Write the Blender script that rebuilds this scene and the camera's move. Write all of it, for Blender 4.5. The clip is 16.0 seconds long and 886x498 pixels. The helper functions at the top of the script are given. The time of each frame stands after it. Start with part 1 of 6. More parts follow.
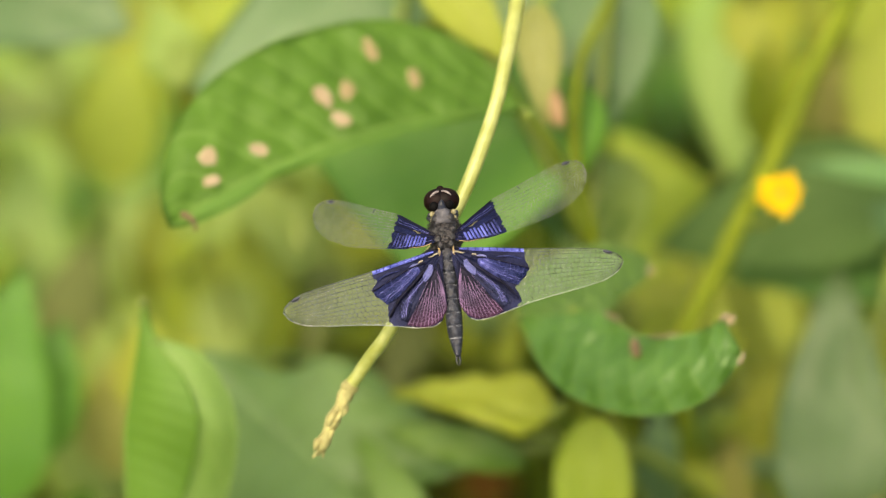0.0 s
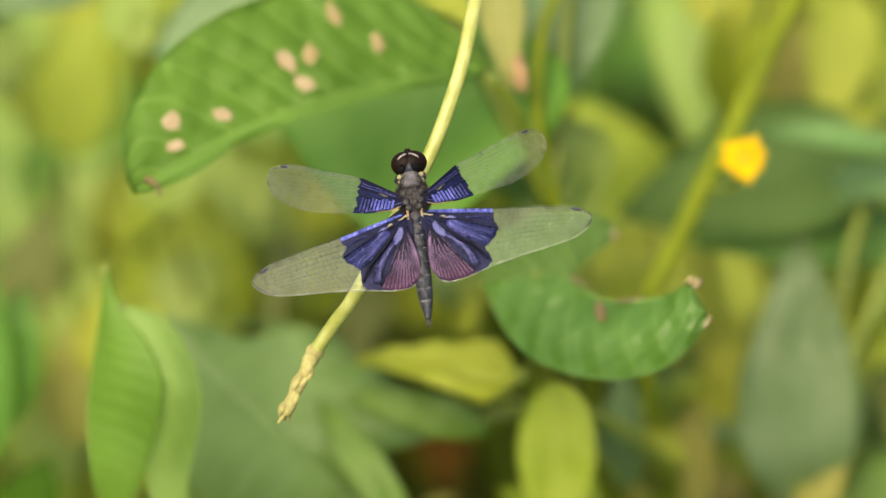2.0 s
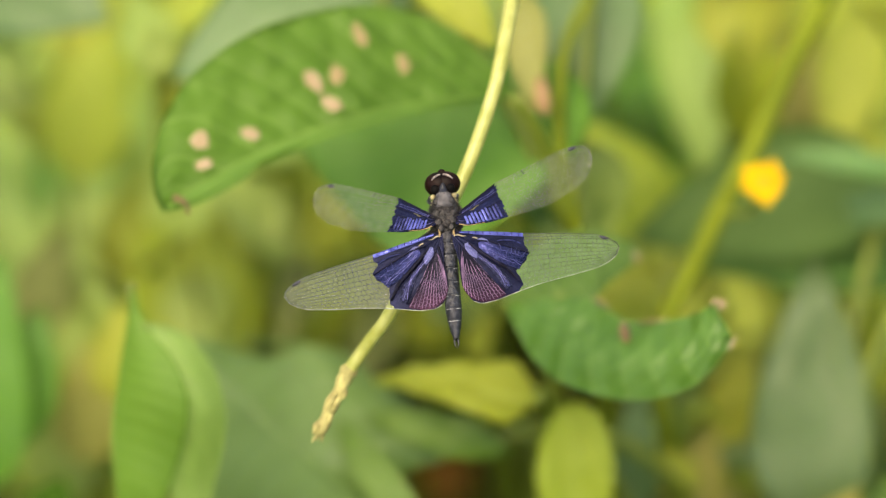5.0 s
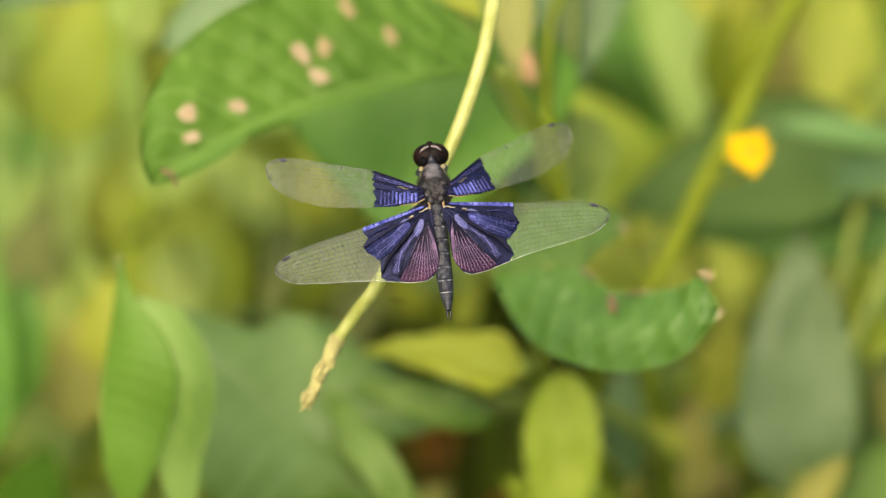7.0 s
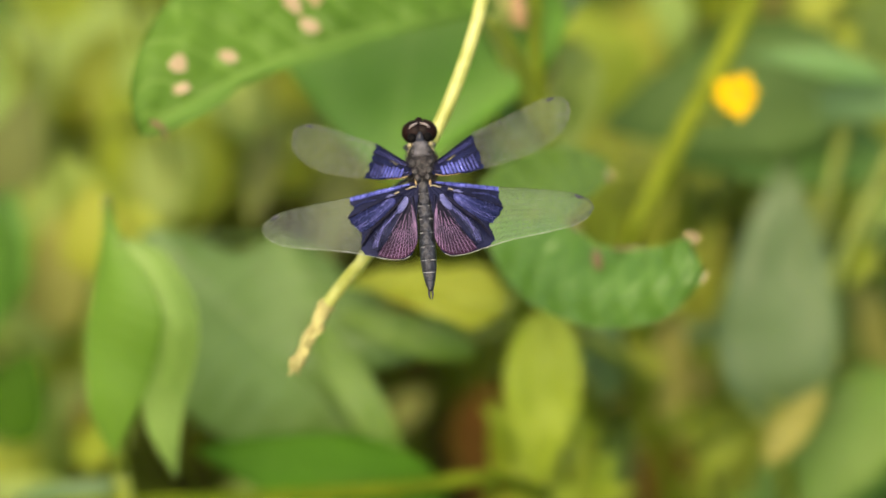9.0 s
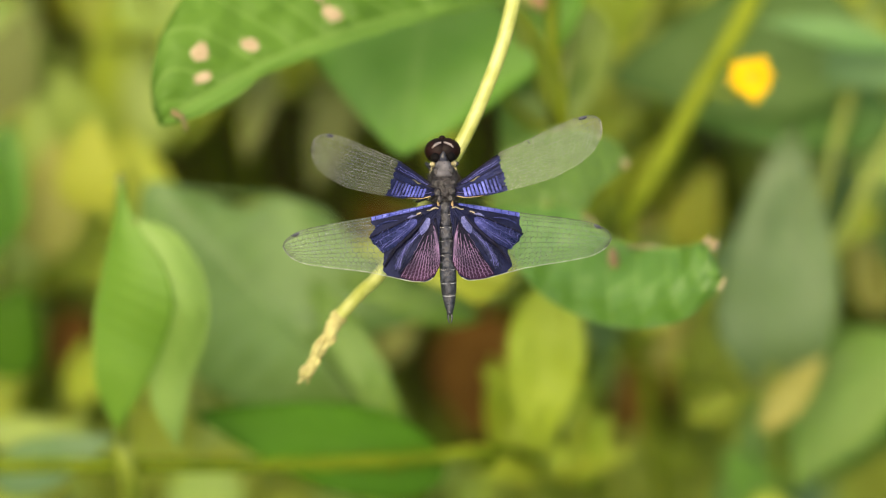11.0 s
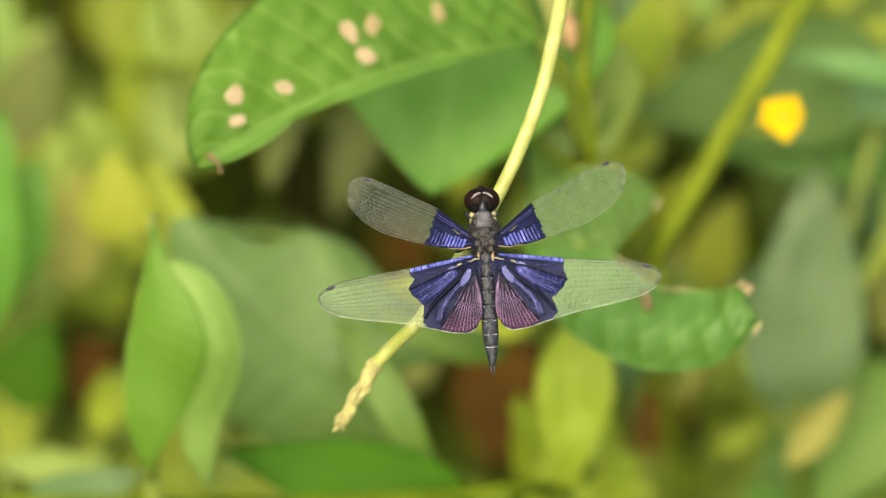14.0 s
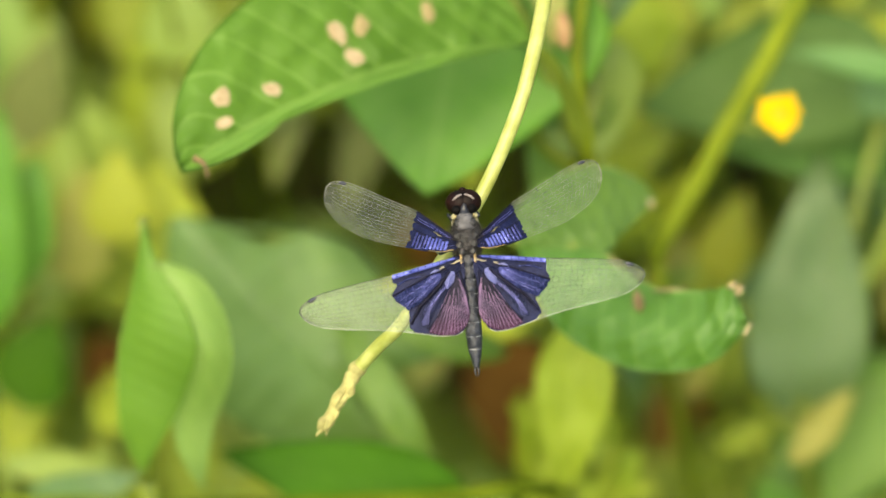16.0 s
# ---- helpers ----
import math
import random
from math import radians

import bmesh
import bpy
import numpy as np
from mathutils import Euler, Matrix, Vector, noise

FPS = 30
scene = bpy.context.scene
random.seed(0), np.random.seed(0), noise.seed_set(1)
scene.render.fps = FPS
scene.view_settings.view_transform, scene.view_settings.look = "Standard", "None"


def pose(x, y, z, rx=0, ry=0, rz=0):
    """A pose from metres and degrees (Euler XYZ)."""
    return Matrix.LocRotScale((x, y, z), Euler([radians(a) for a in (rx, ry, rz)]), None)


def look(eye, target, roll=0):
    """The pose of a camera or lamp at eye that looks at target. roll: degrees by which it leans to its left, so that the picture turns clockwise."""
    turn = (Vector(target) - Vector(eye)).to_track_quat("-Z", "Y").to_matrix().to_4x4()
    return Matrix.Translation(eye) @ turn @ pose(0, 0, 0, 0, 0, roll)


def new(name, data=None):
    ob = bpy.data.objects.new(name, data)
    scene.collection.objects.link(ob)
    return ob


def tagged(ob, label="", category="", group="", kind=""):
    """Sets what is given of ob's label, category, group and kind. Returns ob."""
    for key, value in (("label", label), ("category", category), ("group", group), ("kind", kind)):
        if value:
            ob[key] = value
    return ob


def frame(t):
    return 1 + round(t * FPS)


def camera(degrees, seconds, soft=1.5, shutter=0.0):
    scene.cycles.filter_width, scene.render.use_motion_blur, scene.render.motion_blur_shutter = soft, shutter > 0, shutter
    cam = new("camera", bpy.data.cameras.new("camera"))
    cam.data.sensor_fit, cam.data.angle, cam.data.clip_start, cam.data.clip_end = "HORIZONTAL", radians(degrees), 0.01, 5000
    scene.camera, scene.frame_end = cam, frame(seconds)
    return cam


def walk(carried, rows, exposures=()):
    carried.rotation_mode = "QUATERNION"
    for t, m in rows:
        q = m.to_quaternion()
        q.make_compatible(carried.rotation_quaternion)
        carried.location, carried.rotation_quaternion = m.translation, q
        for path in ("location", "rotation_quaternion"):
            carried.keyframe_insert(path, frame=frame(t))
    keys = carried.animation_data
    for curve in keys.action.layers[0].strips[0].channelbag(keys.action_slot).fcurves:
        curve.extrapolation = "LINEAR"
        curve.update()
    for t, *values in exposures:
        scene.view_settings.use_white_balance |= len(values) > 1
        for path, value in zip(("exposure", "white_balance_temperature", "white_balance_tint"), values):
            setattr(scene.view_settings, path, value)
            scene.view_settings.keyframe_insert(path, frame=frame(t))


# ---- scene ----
# Macro of a dragonfly perched on a vine tip over a bank of weeds. A long lens looks down at about fifty degrees.
cam = camera(6.0, 16.0, soft=1.25)
cam.data.dof.use_dof = True
cam.data.dof.focus_distance = 1.3385
cam.data.dof.aperture_fstop = 7.8
CAM_ROWS = [
    (0, pose(0.06243, -0.94492, 1.38763, 44.600, 2.858, 0.714)),
    (0.5, pose(0.05656, -0.94589, 1.39139, 44.500, 2.509, 0.643)),
    (1, pose(0.04915, -0.95362, 1.38204, 44.820, 2.410, 0.300)),
    (1.5, pose(0.04802, -0.95227, 1.37942, 44.836, 2.490, 0.127)),
    (2, pose(0.05238, -0.94667, 1.38084, 44.592, 2.534, 0.126)),
    (2.5, pose(0.06302, -0.95369, 1.37099, 45.002, 2.899, 0.461)),
    (3, pose(0.03553, -0.95418, 1.37514, 45.001, 2.068, -0.114)),
    (3.5, pose(0.01843, -0.94126, 1.38711, 44.445, 1.440, -0.482)),
    (6, pose(0.02357, -0.96491, 1.37679, 45.287, 1.507, -0.307)),
    (6.5, pose(0.01819, -0.96466, 1.37409, 45.298, 1.393, -0.362)),
    (7, pose(0.01813, -0.95216, 1.39125, 44.410, 1.408, -0.638)),
    (7.5, pose(0.03245, -0.92611, 1.41071, 43.088, 1.573, 0.139)),
    (8, pose(0.02996, -0.91939, 1.42101, 42.405, 1.273, 0.212)),
    (8.5, pose(0.01917, -0.90977, 1.43009, 41.780, 0.877, 0.094)),
    (9, pose(0.01108, -0.87994, 1.46375, 39.905, 0.286, -0.060)),
    (11.5, pose(-0.04424, -0.77003, 1.53408, 34.477, -2.614, 0.422)),
    (12, pose(-0.04489, -0.77367, 1.52837, 34.652, -2.692, 0.485)),
    (12.5, pose(-0.05218, -0.76311, 1.53829, 34.222, -2.874, 0.383)),
    (13, pose(-0.06179, -0.75587, 1.54246, 33.974, -3.086, 0.133)),
    (13.5, pose(-0.06850, -0.75252, 1.54283, 33.917, -3.239, 0.007)),
    (14, pose(-0.06404, -0.75121, 1.54490, 33.855, -3.072, -0.053)),
    (14.5, pose(-0.06406, -0.75294, 1.54238, 33.952, -2.965, -0.215)),
    (15, pose(-0.05761, -0.75124, 1.54719, 33.773, -2.755, -0.003)),
    (15.5, pose(-0.04363, -0.75005, 1.54411, 33.793, -2.249, 0.130)),
    (16, pose(-0.02598, -0.74163, 1.54708, 33.499, -1.673, 0.576)),
]
VINE_ROWS = [
    (0, pose(0.01800, 0.08592, 0.46599, -0.000, -0.006, 0.007)),
    (0.5, pose(0.01800, 0.08590, 0.46597, -0.000, 0.103, -0.122)),
    (1, pose(0.01800, 0.08624, 0.46626, -0.000, 0.032, -0.038)),
    (1.5, pose(0.01800, 0.08590, 0.46597, -0.000, 0.036, -0.043)),
    (2, pose(0.01800, 0.08586, 0.46594, -0.000, 0.041, -0.049)),
    (2.5, pose(0.01800, 0.08579, 0.46588, -0.000, -0.172, 0.205)),
    (3, pose(0.01800, 0.08566, 0.46577, -0.000, -0.095, 0.114)),
    (3.5, pose(0.01800, 0.08564, 0.46576, -0.000, -0.046, 0.055)),
    (6, pose(0.01800, 0.08594, 0.46601, -0.001, -0.225, 0.268)),
    (6.5, pose(0.01800, 0.08605, 0.46610, -0.000, -0.182, 0.217)),
    (7, pose(0.01800, 0.08621, 0.46623, -0.000, -0.133, 0.158)),
    (7.5, pose(0.01800, 0.08590, 0.46597, -0.001, -0.231, 0.276)),
    (8, pose(0.01800, 0.08574, 0.46584, -0.001, -0.236, 0.281)),
    (8.5, pose(0.01800, 0.08583, 0.46591, -0.001, -0.282, 0.336)),
    (9, pose(0.01800, 0.08617, 0.46620, -0.001, -0.264, 0.314)),
    (11.5, pose(0.01800, 0.08532, 0.46549, -0.000, 0.146, -0.174)),
    (12, pose(0.01800, 0.08512, 0.46531, -0.000, 0.091, -0.109)),
    (12.5, pose(0.01800, 0.08486, 0.46510, -0.000, 0.107, -0.127)),
    (13, pose(0.01800, 0.08525, 0.46542, -0.000, 0.058, -0.069)),
    (13.5, pose(0.01800, 0.08526, 0.46543, -0.001, 0.263, -0.314)),
    (14, pose(0.01800, 0.08527, 0.46544, -0.000, 0.142, -0.169)),
    (14.5, pose(0.01800, 0.08528, 0.46545, -0.000, 0.201, -0.239)),
    (15, pose(0.01800, 0.08526, 0.46543, -0.000, 0.192, -0.229)),
    (15.5, pose(0.01800, 0.08523, 0.46541, -0.000, 0.201, -0.240)),
    (16, pose(0.01800, 0.08514, 0.46533, -0.001, 0.259, -0.309)),
]
BODY_ROWS = [
    (0, pose(0.00378, -0.00607, 0.43668, 24.238, -3.445, 4.114)),
    (0.5, pose(0.00360, -0.00606, 0.43669, 24.213, -3.408, 4.070)),
    (1, pose(0.00402, -0.00580, 0.43690, 24.088, -4.282, 5.120)),
    (1.5, pose(0.00403, -0.00610, 0.43665, 24.065, -4.275, 5.110)),
    (2, pose(0.00405, -0.00603, 0.43671, 24.214, -3.901, 4.662)),
    (2.5, pose(0.00404, -0.00612, 0.43663, 24.267, -2.852, 3.404)),
    (3, pose(0.00368, -0.00612, 0.43663, 24.377, -2.668, 3.184)),
    (3.5, pose(0.00374, -0.00624, 0.43653, 24.292, -2.737, 3.266)),
    (6, pose(0.00396, -0.00617, 0.43659, 24.166, -2.431, 2.900)),
    (6.5, pose(0.00379, -0.00607, 0.43667, 24.291, -2.488, 2.968)),
    (7, pose(0.00410, -0.00597, 0.43676, 24.088, -3.328, 3.974)),
    (7.5, pose(0.00412, -0.00595, 0.43678, 24.031, -3.965, 4.738)),
    (8, pose(0.00390, -0.00613, 0.43662, 23.842, -3.001, 3.582)),
    (8.5, pose(0.00358, -0.00600, 0.43674, 23.708, -2.096, 2.499)),
    (9, pose(0.00364, -0.00622, 0.43655, 23.849, -2.539, 3.030)),
    (11.5, pose(0.00251, -0.00617, 0.43659, 24.318, -2.460, 2.935)),
    (12, pose(0.00264, -0.00632, 0.43647, 24.577, -2.382, 2.842)),
    (12.5, pose(0.00272, -0.00657, 0.43626, 24.703, -2.580, 3.078)),
    (13, pose(0.00277, -0.00633, 0.43646, 24.542, -2.830, 3.377)),
    (13.5, pose(0.00230, -0.00633, 0.43645, 24.524, -2.790, 3.329)),
    (14, pose(0.00278, -0.00634, 0.43645, 24.601, -3.267, 3.900)),
    (14.5, pose(0.00263, -0.00617, 0.43659, 24.502, -3.375, 4.031)),
    (15, pose(0.00274, -0.00628, 0.43650, 24.343, -3.360, 4.013)),
    (15.5, pose(0.00279, -0.00600, 0.43673, 24.523, -3.611, 4.313)),
    (16, pose(0.00290, -0.00621, 0.43656, 24.511, -3.829, 4.574)),
]
FL_ROWS = [
    (0, pose(-0.00170, 0.00150, 0.00160, 0.000, 26.776, 148.840)),
    (0.5, pose(-0.00170, 0.00150, 0.00160, 0.000, 26.878, 149.407)),
    (1, pose(-0.00170, 0.00150, 0.00160, 0.000, 5.777, 159.286)),
    (1.5, pose(-0.00170, 0.00150, 0.00160, 0.000, 13.987, 154.608)),
    (2, pose(-0.00170, 0.00150, 0.00160, 0.000, 19.664, 153.019)),
    (2.5, pose(-0.00170, 0.00150, 0.00160, -0.000, 27.100, 150.812)),
    (3, pose(-0.00170, 0.00150, 0.00160, 0.000, 28.008, 150.158)),
    (3.5, pose(-0.00170, 0.00150, 0.00160, 0.000, 26.119, 149.015)),
    (6, pose(-0.00170, 0.00150, 0.00160, -0.000, 29.309, 150.147)),
    (6.5, pose(-0.00170, 0.00150, 0.00160, 0.000, 28.966, 151.486)),
    (7, pose(-0.00170, 0.00150, 0.00160, 0.000, -6.505, 166.325)),
    (7.5, pose(-0.00170, 0.00150, 0.00160, 0.000, 23.240, 154.619)),
    (8, pose(-0.00170, 0.00150, 0.00160, 0.000, 29.415, 153.484)),
    (8.5, pose(-0.00170, 0.00150, 0.00160, 0.000, 32.557, 152.180)),
    (9, pose(-0.00170, 0.00150, 0.00160, 0.000, 29.119, 148.858)),
    (11.5, pose(-0.00170, 0.00150, 0.00160, 0.000, 30.286, 150.097)),
    (12, pose(-0.00170, 0.00150, 0.00160, -0.000, 31.134, 150.769)),
    (12.5, pose(-0.00170, 0.00150, 0.00160, -0.000, 29.097, 147.625)),
    (13, pose(-0.00170, 0.00150, 0.00160, 0.000, 28.465, 147.564)),
    (13.5, pose(-0.00170, 0.00150, 0.00160, -0.000, 29.145, 147.364)),
    (14, pose(-0.00170, 0.00150, 0.00160, -0.000, 27.069, 147.617)),
    (14.5, pose(-0.00170, 0.00150, 0.00160, 0.000, 26.211, 147.690)),
    (15, pose(-0.00170, 0.00150, 0.00160, 0.000, 26.719, 148.617)),
    (15.5, pose(-0.00170, 0.00150, 0.00160, 0.000, 25.911, 149.122)),
    (16, pose(-0.00170, 0.00150, 0.00160, 0.000, 22.648, 149.539)),
]
FR_ROWS = [
    (0, pose(0.00170, 0.00150, 0.00160, -0.000, 15.545, 28.750)),
    (0.5, pose(0.00170, 0.00150, 0.00160, -0.000, 17.506, 28.966)),
    (1, pose(0.00170, 0.00150, 0.00160, 0.000, 23.495, 30.014)),
    (1.5, pose(0.00170, 0.00150, 0.00160, 0.000, 22.952, 31.445)),
    (2, pose(0.00170, 0.00150, 0.00160, -0.000, 23.357, 30.674)),
    (2.5, pose(0.00170, 0.00150, 0.00160, 0.000, 0.004, 18.770)),
    (3, pose(0.00170, 0.00150, 0.00160, -0.000, 12.805, 27.094)),
    (3.5, pose(0.00170, 0.00150, 0.00160, -0.000, 16.645, 29.324)),
    (6, pose(0.00170, 0.00150, 0.00160, -0.000, 6.800, 24.993)),
    (6.5, pose(0.00170, 0.00150, 0.00160, 0.000, 10.729, 26.290)),
    (7, pose(0.00170, 0.00150, 0.00160, 0.000, 19.365, 28.227)),
    (7.5, pose(0.00170, 0.00150, 0.00160, 0.000, 22.571, 28.673)),
    (8, pose(0.00170, 0.00150, 0.00160, -0.000, 16.730, 24.796)),
    (8.5, pose(0.00170, 0.00150, 0.00160, 0.000, -6.504, 17.558)),
    (9, pose(0.00170, 0.00150, 0.00160, 0.000, 10.824, 25.352)),
    (11.5, pose(0.00170, 0.00150, 0.00160, 0.000, -6.547, 21.139)),
    (12, pose(0.00170, 0.00150, 0.00160, 0.000, 10.084, 24.103)),
    (12.5, pose(0.00170, 0.00150, 0.00160, -0.000, 5.231, 26.784)),
    (13, pose(0.00170, 0.00150, 0.00160, 0.000, 12.470, 27.606)),
    (13.5, pose(0.00170, 0.00150, 0.00160, 0.000, 15.223, 27.797)),
    (14, pose(0.00170, 0.00150, 0.00160, 0.000, 15.375, 27.994)),
    (14.5, pose(0.00170, 0.00150, 0.00160, 0.000, 16.386, 29.389)),
    (15, pose(0.00170, 0.00150, 0.00160, 0.000, 17.729, 30.534)),
    (15.5, pose(0.00170, 0.00150, 0.00160, 0.000, 19.041, 29.176)),
    (16, pose(0.00170, 0.00150, 0.00160, 0.000, 20.209, 30.255)),
]
HL_ROWS = [
    (0, pose(-0.00170, -0.00139, 0.00160, 0.000, 9.573, -169.204)),
    (0.5, pose(-0.00170, -0.00139, 0.00160, 0.000, 2.542, -164.406)),
    (1, pose(-0.00170, -0.00139, 0.00160, 0.000, 2.978, -165.057)),
    (1.5, pose(-0.00170, -0.00139, 0.00160, 0.000, 7.181, -167.117)),
    (2, pose(-0.00170, -0.00139, 0.00160, 0.000, 2.848, -164.527)),
    (2.5, pose(-0.00170, -0.00139, 0.00160, -0.000, 16.310, -172.270)),
    (3, pose(-0.00170, -0.00139, 0.00160, 0.000, 11.506, -166.970)),
    (3.5, pose(-0.00170, -0.00139, 0.00160, 0.000, 3.861, -164.951)),
    (6, pose(-0.00170, -0.00139, 0.00160, 0.000, 14.523, -168.820)),
    (6.5, pose(-0.00170, -0.00139, 0.00160, -0.000, 9.103, -167.330)),
    (7, pose(-0.00170, -0.00139, 0.00160, 0.000, 9.815, -167.435)),
    (7.5, pose(-0.00170, -0.00139, 0.00160, 0.000, 3.749, -162.862)),
    (8, pose(-0.00170, -0.00139, 0.00160, 0.000, 2.769, -165.464)),
    (8.5, pose(-0.00170, -0.00139, 0.00160, 0.000, 24.136, -174.519)),
    (9, pose(-0.00170, -0.00139, 0.00160, 0.000, 17.611, -173.563)),
    (11.5, pose(-0.00170, -0.00139, 0.00160, 0.000, 19.546, -171.697)),
    (12, pose(-0.00170, -0.00139, 0.00160, 0.000, 16.389, -172.781)),
    (12.5, pose(-0.00170, -0.00139, 0.00160, -0.000, 14.472, -170.411)),
    (13, pose(-0.00170, -0.00139, 0.00160, 0.000, 14.371, -170.689)),
    (13.5, pose(-0.00170, -0.00139, 0.00160, 0.000, 14.610, -170.463)),
    (14, pose(-0.00170, -0.00139, 0.00160, 0.000, 12.774, -170.696)),
    (14.5, pose(-0.00170, -0.00139, 0.00160, 0.000, 12.648, -170.559)),
    (15, pose(-0.00170, -0.00139, 0.00160, 0.000, 9.821, -169.424)),
    (15.5, pose(-0.00170, -0.00139, 0.00160, -0.000, 10.110, -169.822)),
    (16, pose(-0.00170, -0.00139, 0.00160, 0.000, 1.392, -166.449)),
]
HR_ROWS = [
    (0, pose(0.00170, -0.00139, 0.00160, -0.000, 4.037, -8.456)),
    (0.5, pose(0.00170, -0.00139, 0.00160, 0.000, 3.542, -7.800)),
    (1, pose(0.00170, -0.00139, 0.00160, 0.000, 12.669, -5.313)),
    (1.5, pose(0.00170, -0.00139, 0.00160, 0.000, 12.448, -4.514)),
    (2, pose(0.00170, -0.00139, 0.00160, -0.000, 3.179, -7.537)),
    (2.5, pose(0.00170, -0.00139, 0.00160, -0.000, 24.745, -1.078)),
    (3, pose(0.00170, -0.00139, 0.00160, 0.000, 11.736, -4.752)),
    (3.5, pose(0.00170, -0.00139, 0.00160, -0.000, 1.769, -7.502)),
    (6, pose(0.00170, -0.00139, 0.00160, -0.000, 17.884, -2.951)),
    (6.5, pose(0.00170, -0.00139, 0.00160, 0.000, 10.962, -5.287)),
    (7, pose(0.00170, -0.00139, 0.00160, -0.000, 10.219, -5.229)),
    (7.5, pose(0.00170, -0.00139, 0.00160, 0.000, 14.522, -5.674)),
    (8, pose(0.00170, -0.00139, 0.00160, 0.000, 12.872, -5.620)),
    (8.5, pose(0.00170, -0.00139, 0.00160, 0.000, 25.468, -4.445)),
    (9, pose(0.00170, -0.00139, 0.00160, 0.000, 12.305, -8.107)),
    (11.5, pose(0.00170, -0.00139, 0.00160, 0.000, 14.634, -10.711)),
    (12, pose(0.00170, -0.00139, 0.00160, 0.000, 3.983, -9.277)),
    (12.5, pose(0.00170, -0.00139, 0.00160, -0.000, -1.072, -12.673)),
    (13, pose(0.00170, -0.00139, 0.00160, -0.000, -1.832, -10.439)),
    (13.5, pose(0.00170, -0.00139, 0.00160, -0.000, -2.214, -9.961)),
    (14, pose(0.00170, -0.00139, 0.00160, 0.000, -1.984, -9.966)),
    (14.5, pose(0.00170, -0.00139, 0.00160, 0.000, -1.884, -10.294)),
    (15, pose(0.00170, -0.00139, 0.00160, 0.000, -1.785, -9.106)),
    (15.5, pose(0.00170, -0.00139, 0.00160, 0.000, -1.035, -9.995)),
    (16, pose(0.00170, -0.00139, 0.00160, -0.000, -0.340, -9.511)),
]
walk(cam, CAM_ROWS, [(0, 1.43, 8200, 6), (9, 1.43, 8200, 8), (11.5, 1.53, 8200, 6), (14.5, 1.62, 8200, 1), (16, 1.66, 8200, -2)])

# ---- light: bright overcast day ----
world = bpy.data.worlds.new("overcast_sky")
scene.world = world
world.use_nodes = True
sky = world.node_tree.nodes.new("ShaderNodeTexSky")
sky.sky_type, sky.sun_disc = "NISHITA", False
sky.sun_elevation, sky.sun_rotation = radians(68), radians(-146)
sky.air_density, sky.dust_density, sky.ozone_density = 1.0, 4.0, 1.0
back = world.node_tree.nodes["Background"]
world.node_tree.links.new(sky.outputs[0], back.inputs[0])
back.inputs[1].default_value = 0.15
lamp = bpy.data.lights.new("sun", "SUN")
lamp.energy, lamp.angle, lamp.color = 0.9, radians(50), (1.0, 0.95, 0.84)
sun = new("sun", lamp)
sun.matrix_world = look((-0.85, -1.25, 4.4), (0, 0, 0.4))

# ---- the slope frame: millimetres right, up and behind the perch, seen along the mean line of sight ----
PIVOT = (18, 95, 20)
PERCH = Vector((0, 0, 0.42))
UP = Vector((0, math.sin(radians(50)), math.cos(radians(50))))
DEEP = Vector((0, math.cos(radians(50)), -math.sin(radians(50))))


def V(u, v, d):
    """A world point from millimetres right, up and behind the perch."""
    return PERCH + Vector((u, 0, 0)) * 0.001 + UP * (v * 0.001) + DEEP * (d * 0.001)


def turn(u, v, d):
    """A world direction from the same axes."""
    return (Vector((u, 0, 0)) + UP * v + DEEP * d).normalized()


# ---- materials ----
def material(name):
    m = bpy.data.materials.new(name)
    m.use_nodes = True
    n, l = m.node_tree.nodes, m.node_tree.links
    return m, n, l, n["Principled BSDF"], n["Material Output"]


def math_node(n, l, op, a, b=0.0):
    k = n.new("ShaderNodeMath")
    k.operation = op
    for s, x in zip(k.inputs, (a, b)):
        if isinstance(x, (int, float)):
            s.default_value = x
        else:
            l.new(x, s)
    return k.outputs[0]


def mixed(n, l, fac, a, b):
    k = n.new("ShaderNodeMix")
    k.data_type = "RGBA"
    for s, x in ((k.inputs[0], fac), (k.inputs[6], a), (k.inputs[7], b)):
        if isinstance(x, tuple):
            s.default_value = (*x, 1)
        elif isinstance(x, (int, float)):
            s.default_value = x
        else:
            l.new(x, s)
    return k.outputs[2]


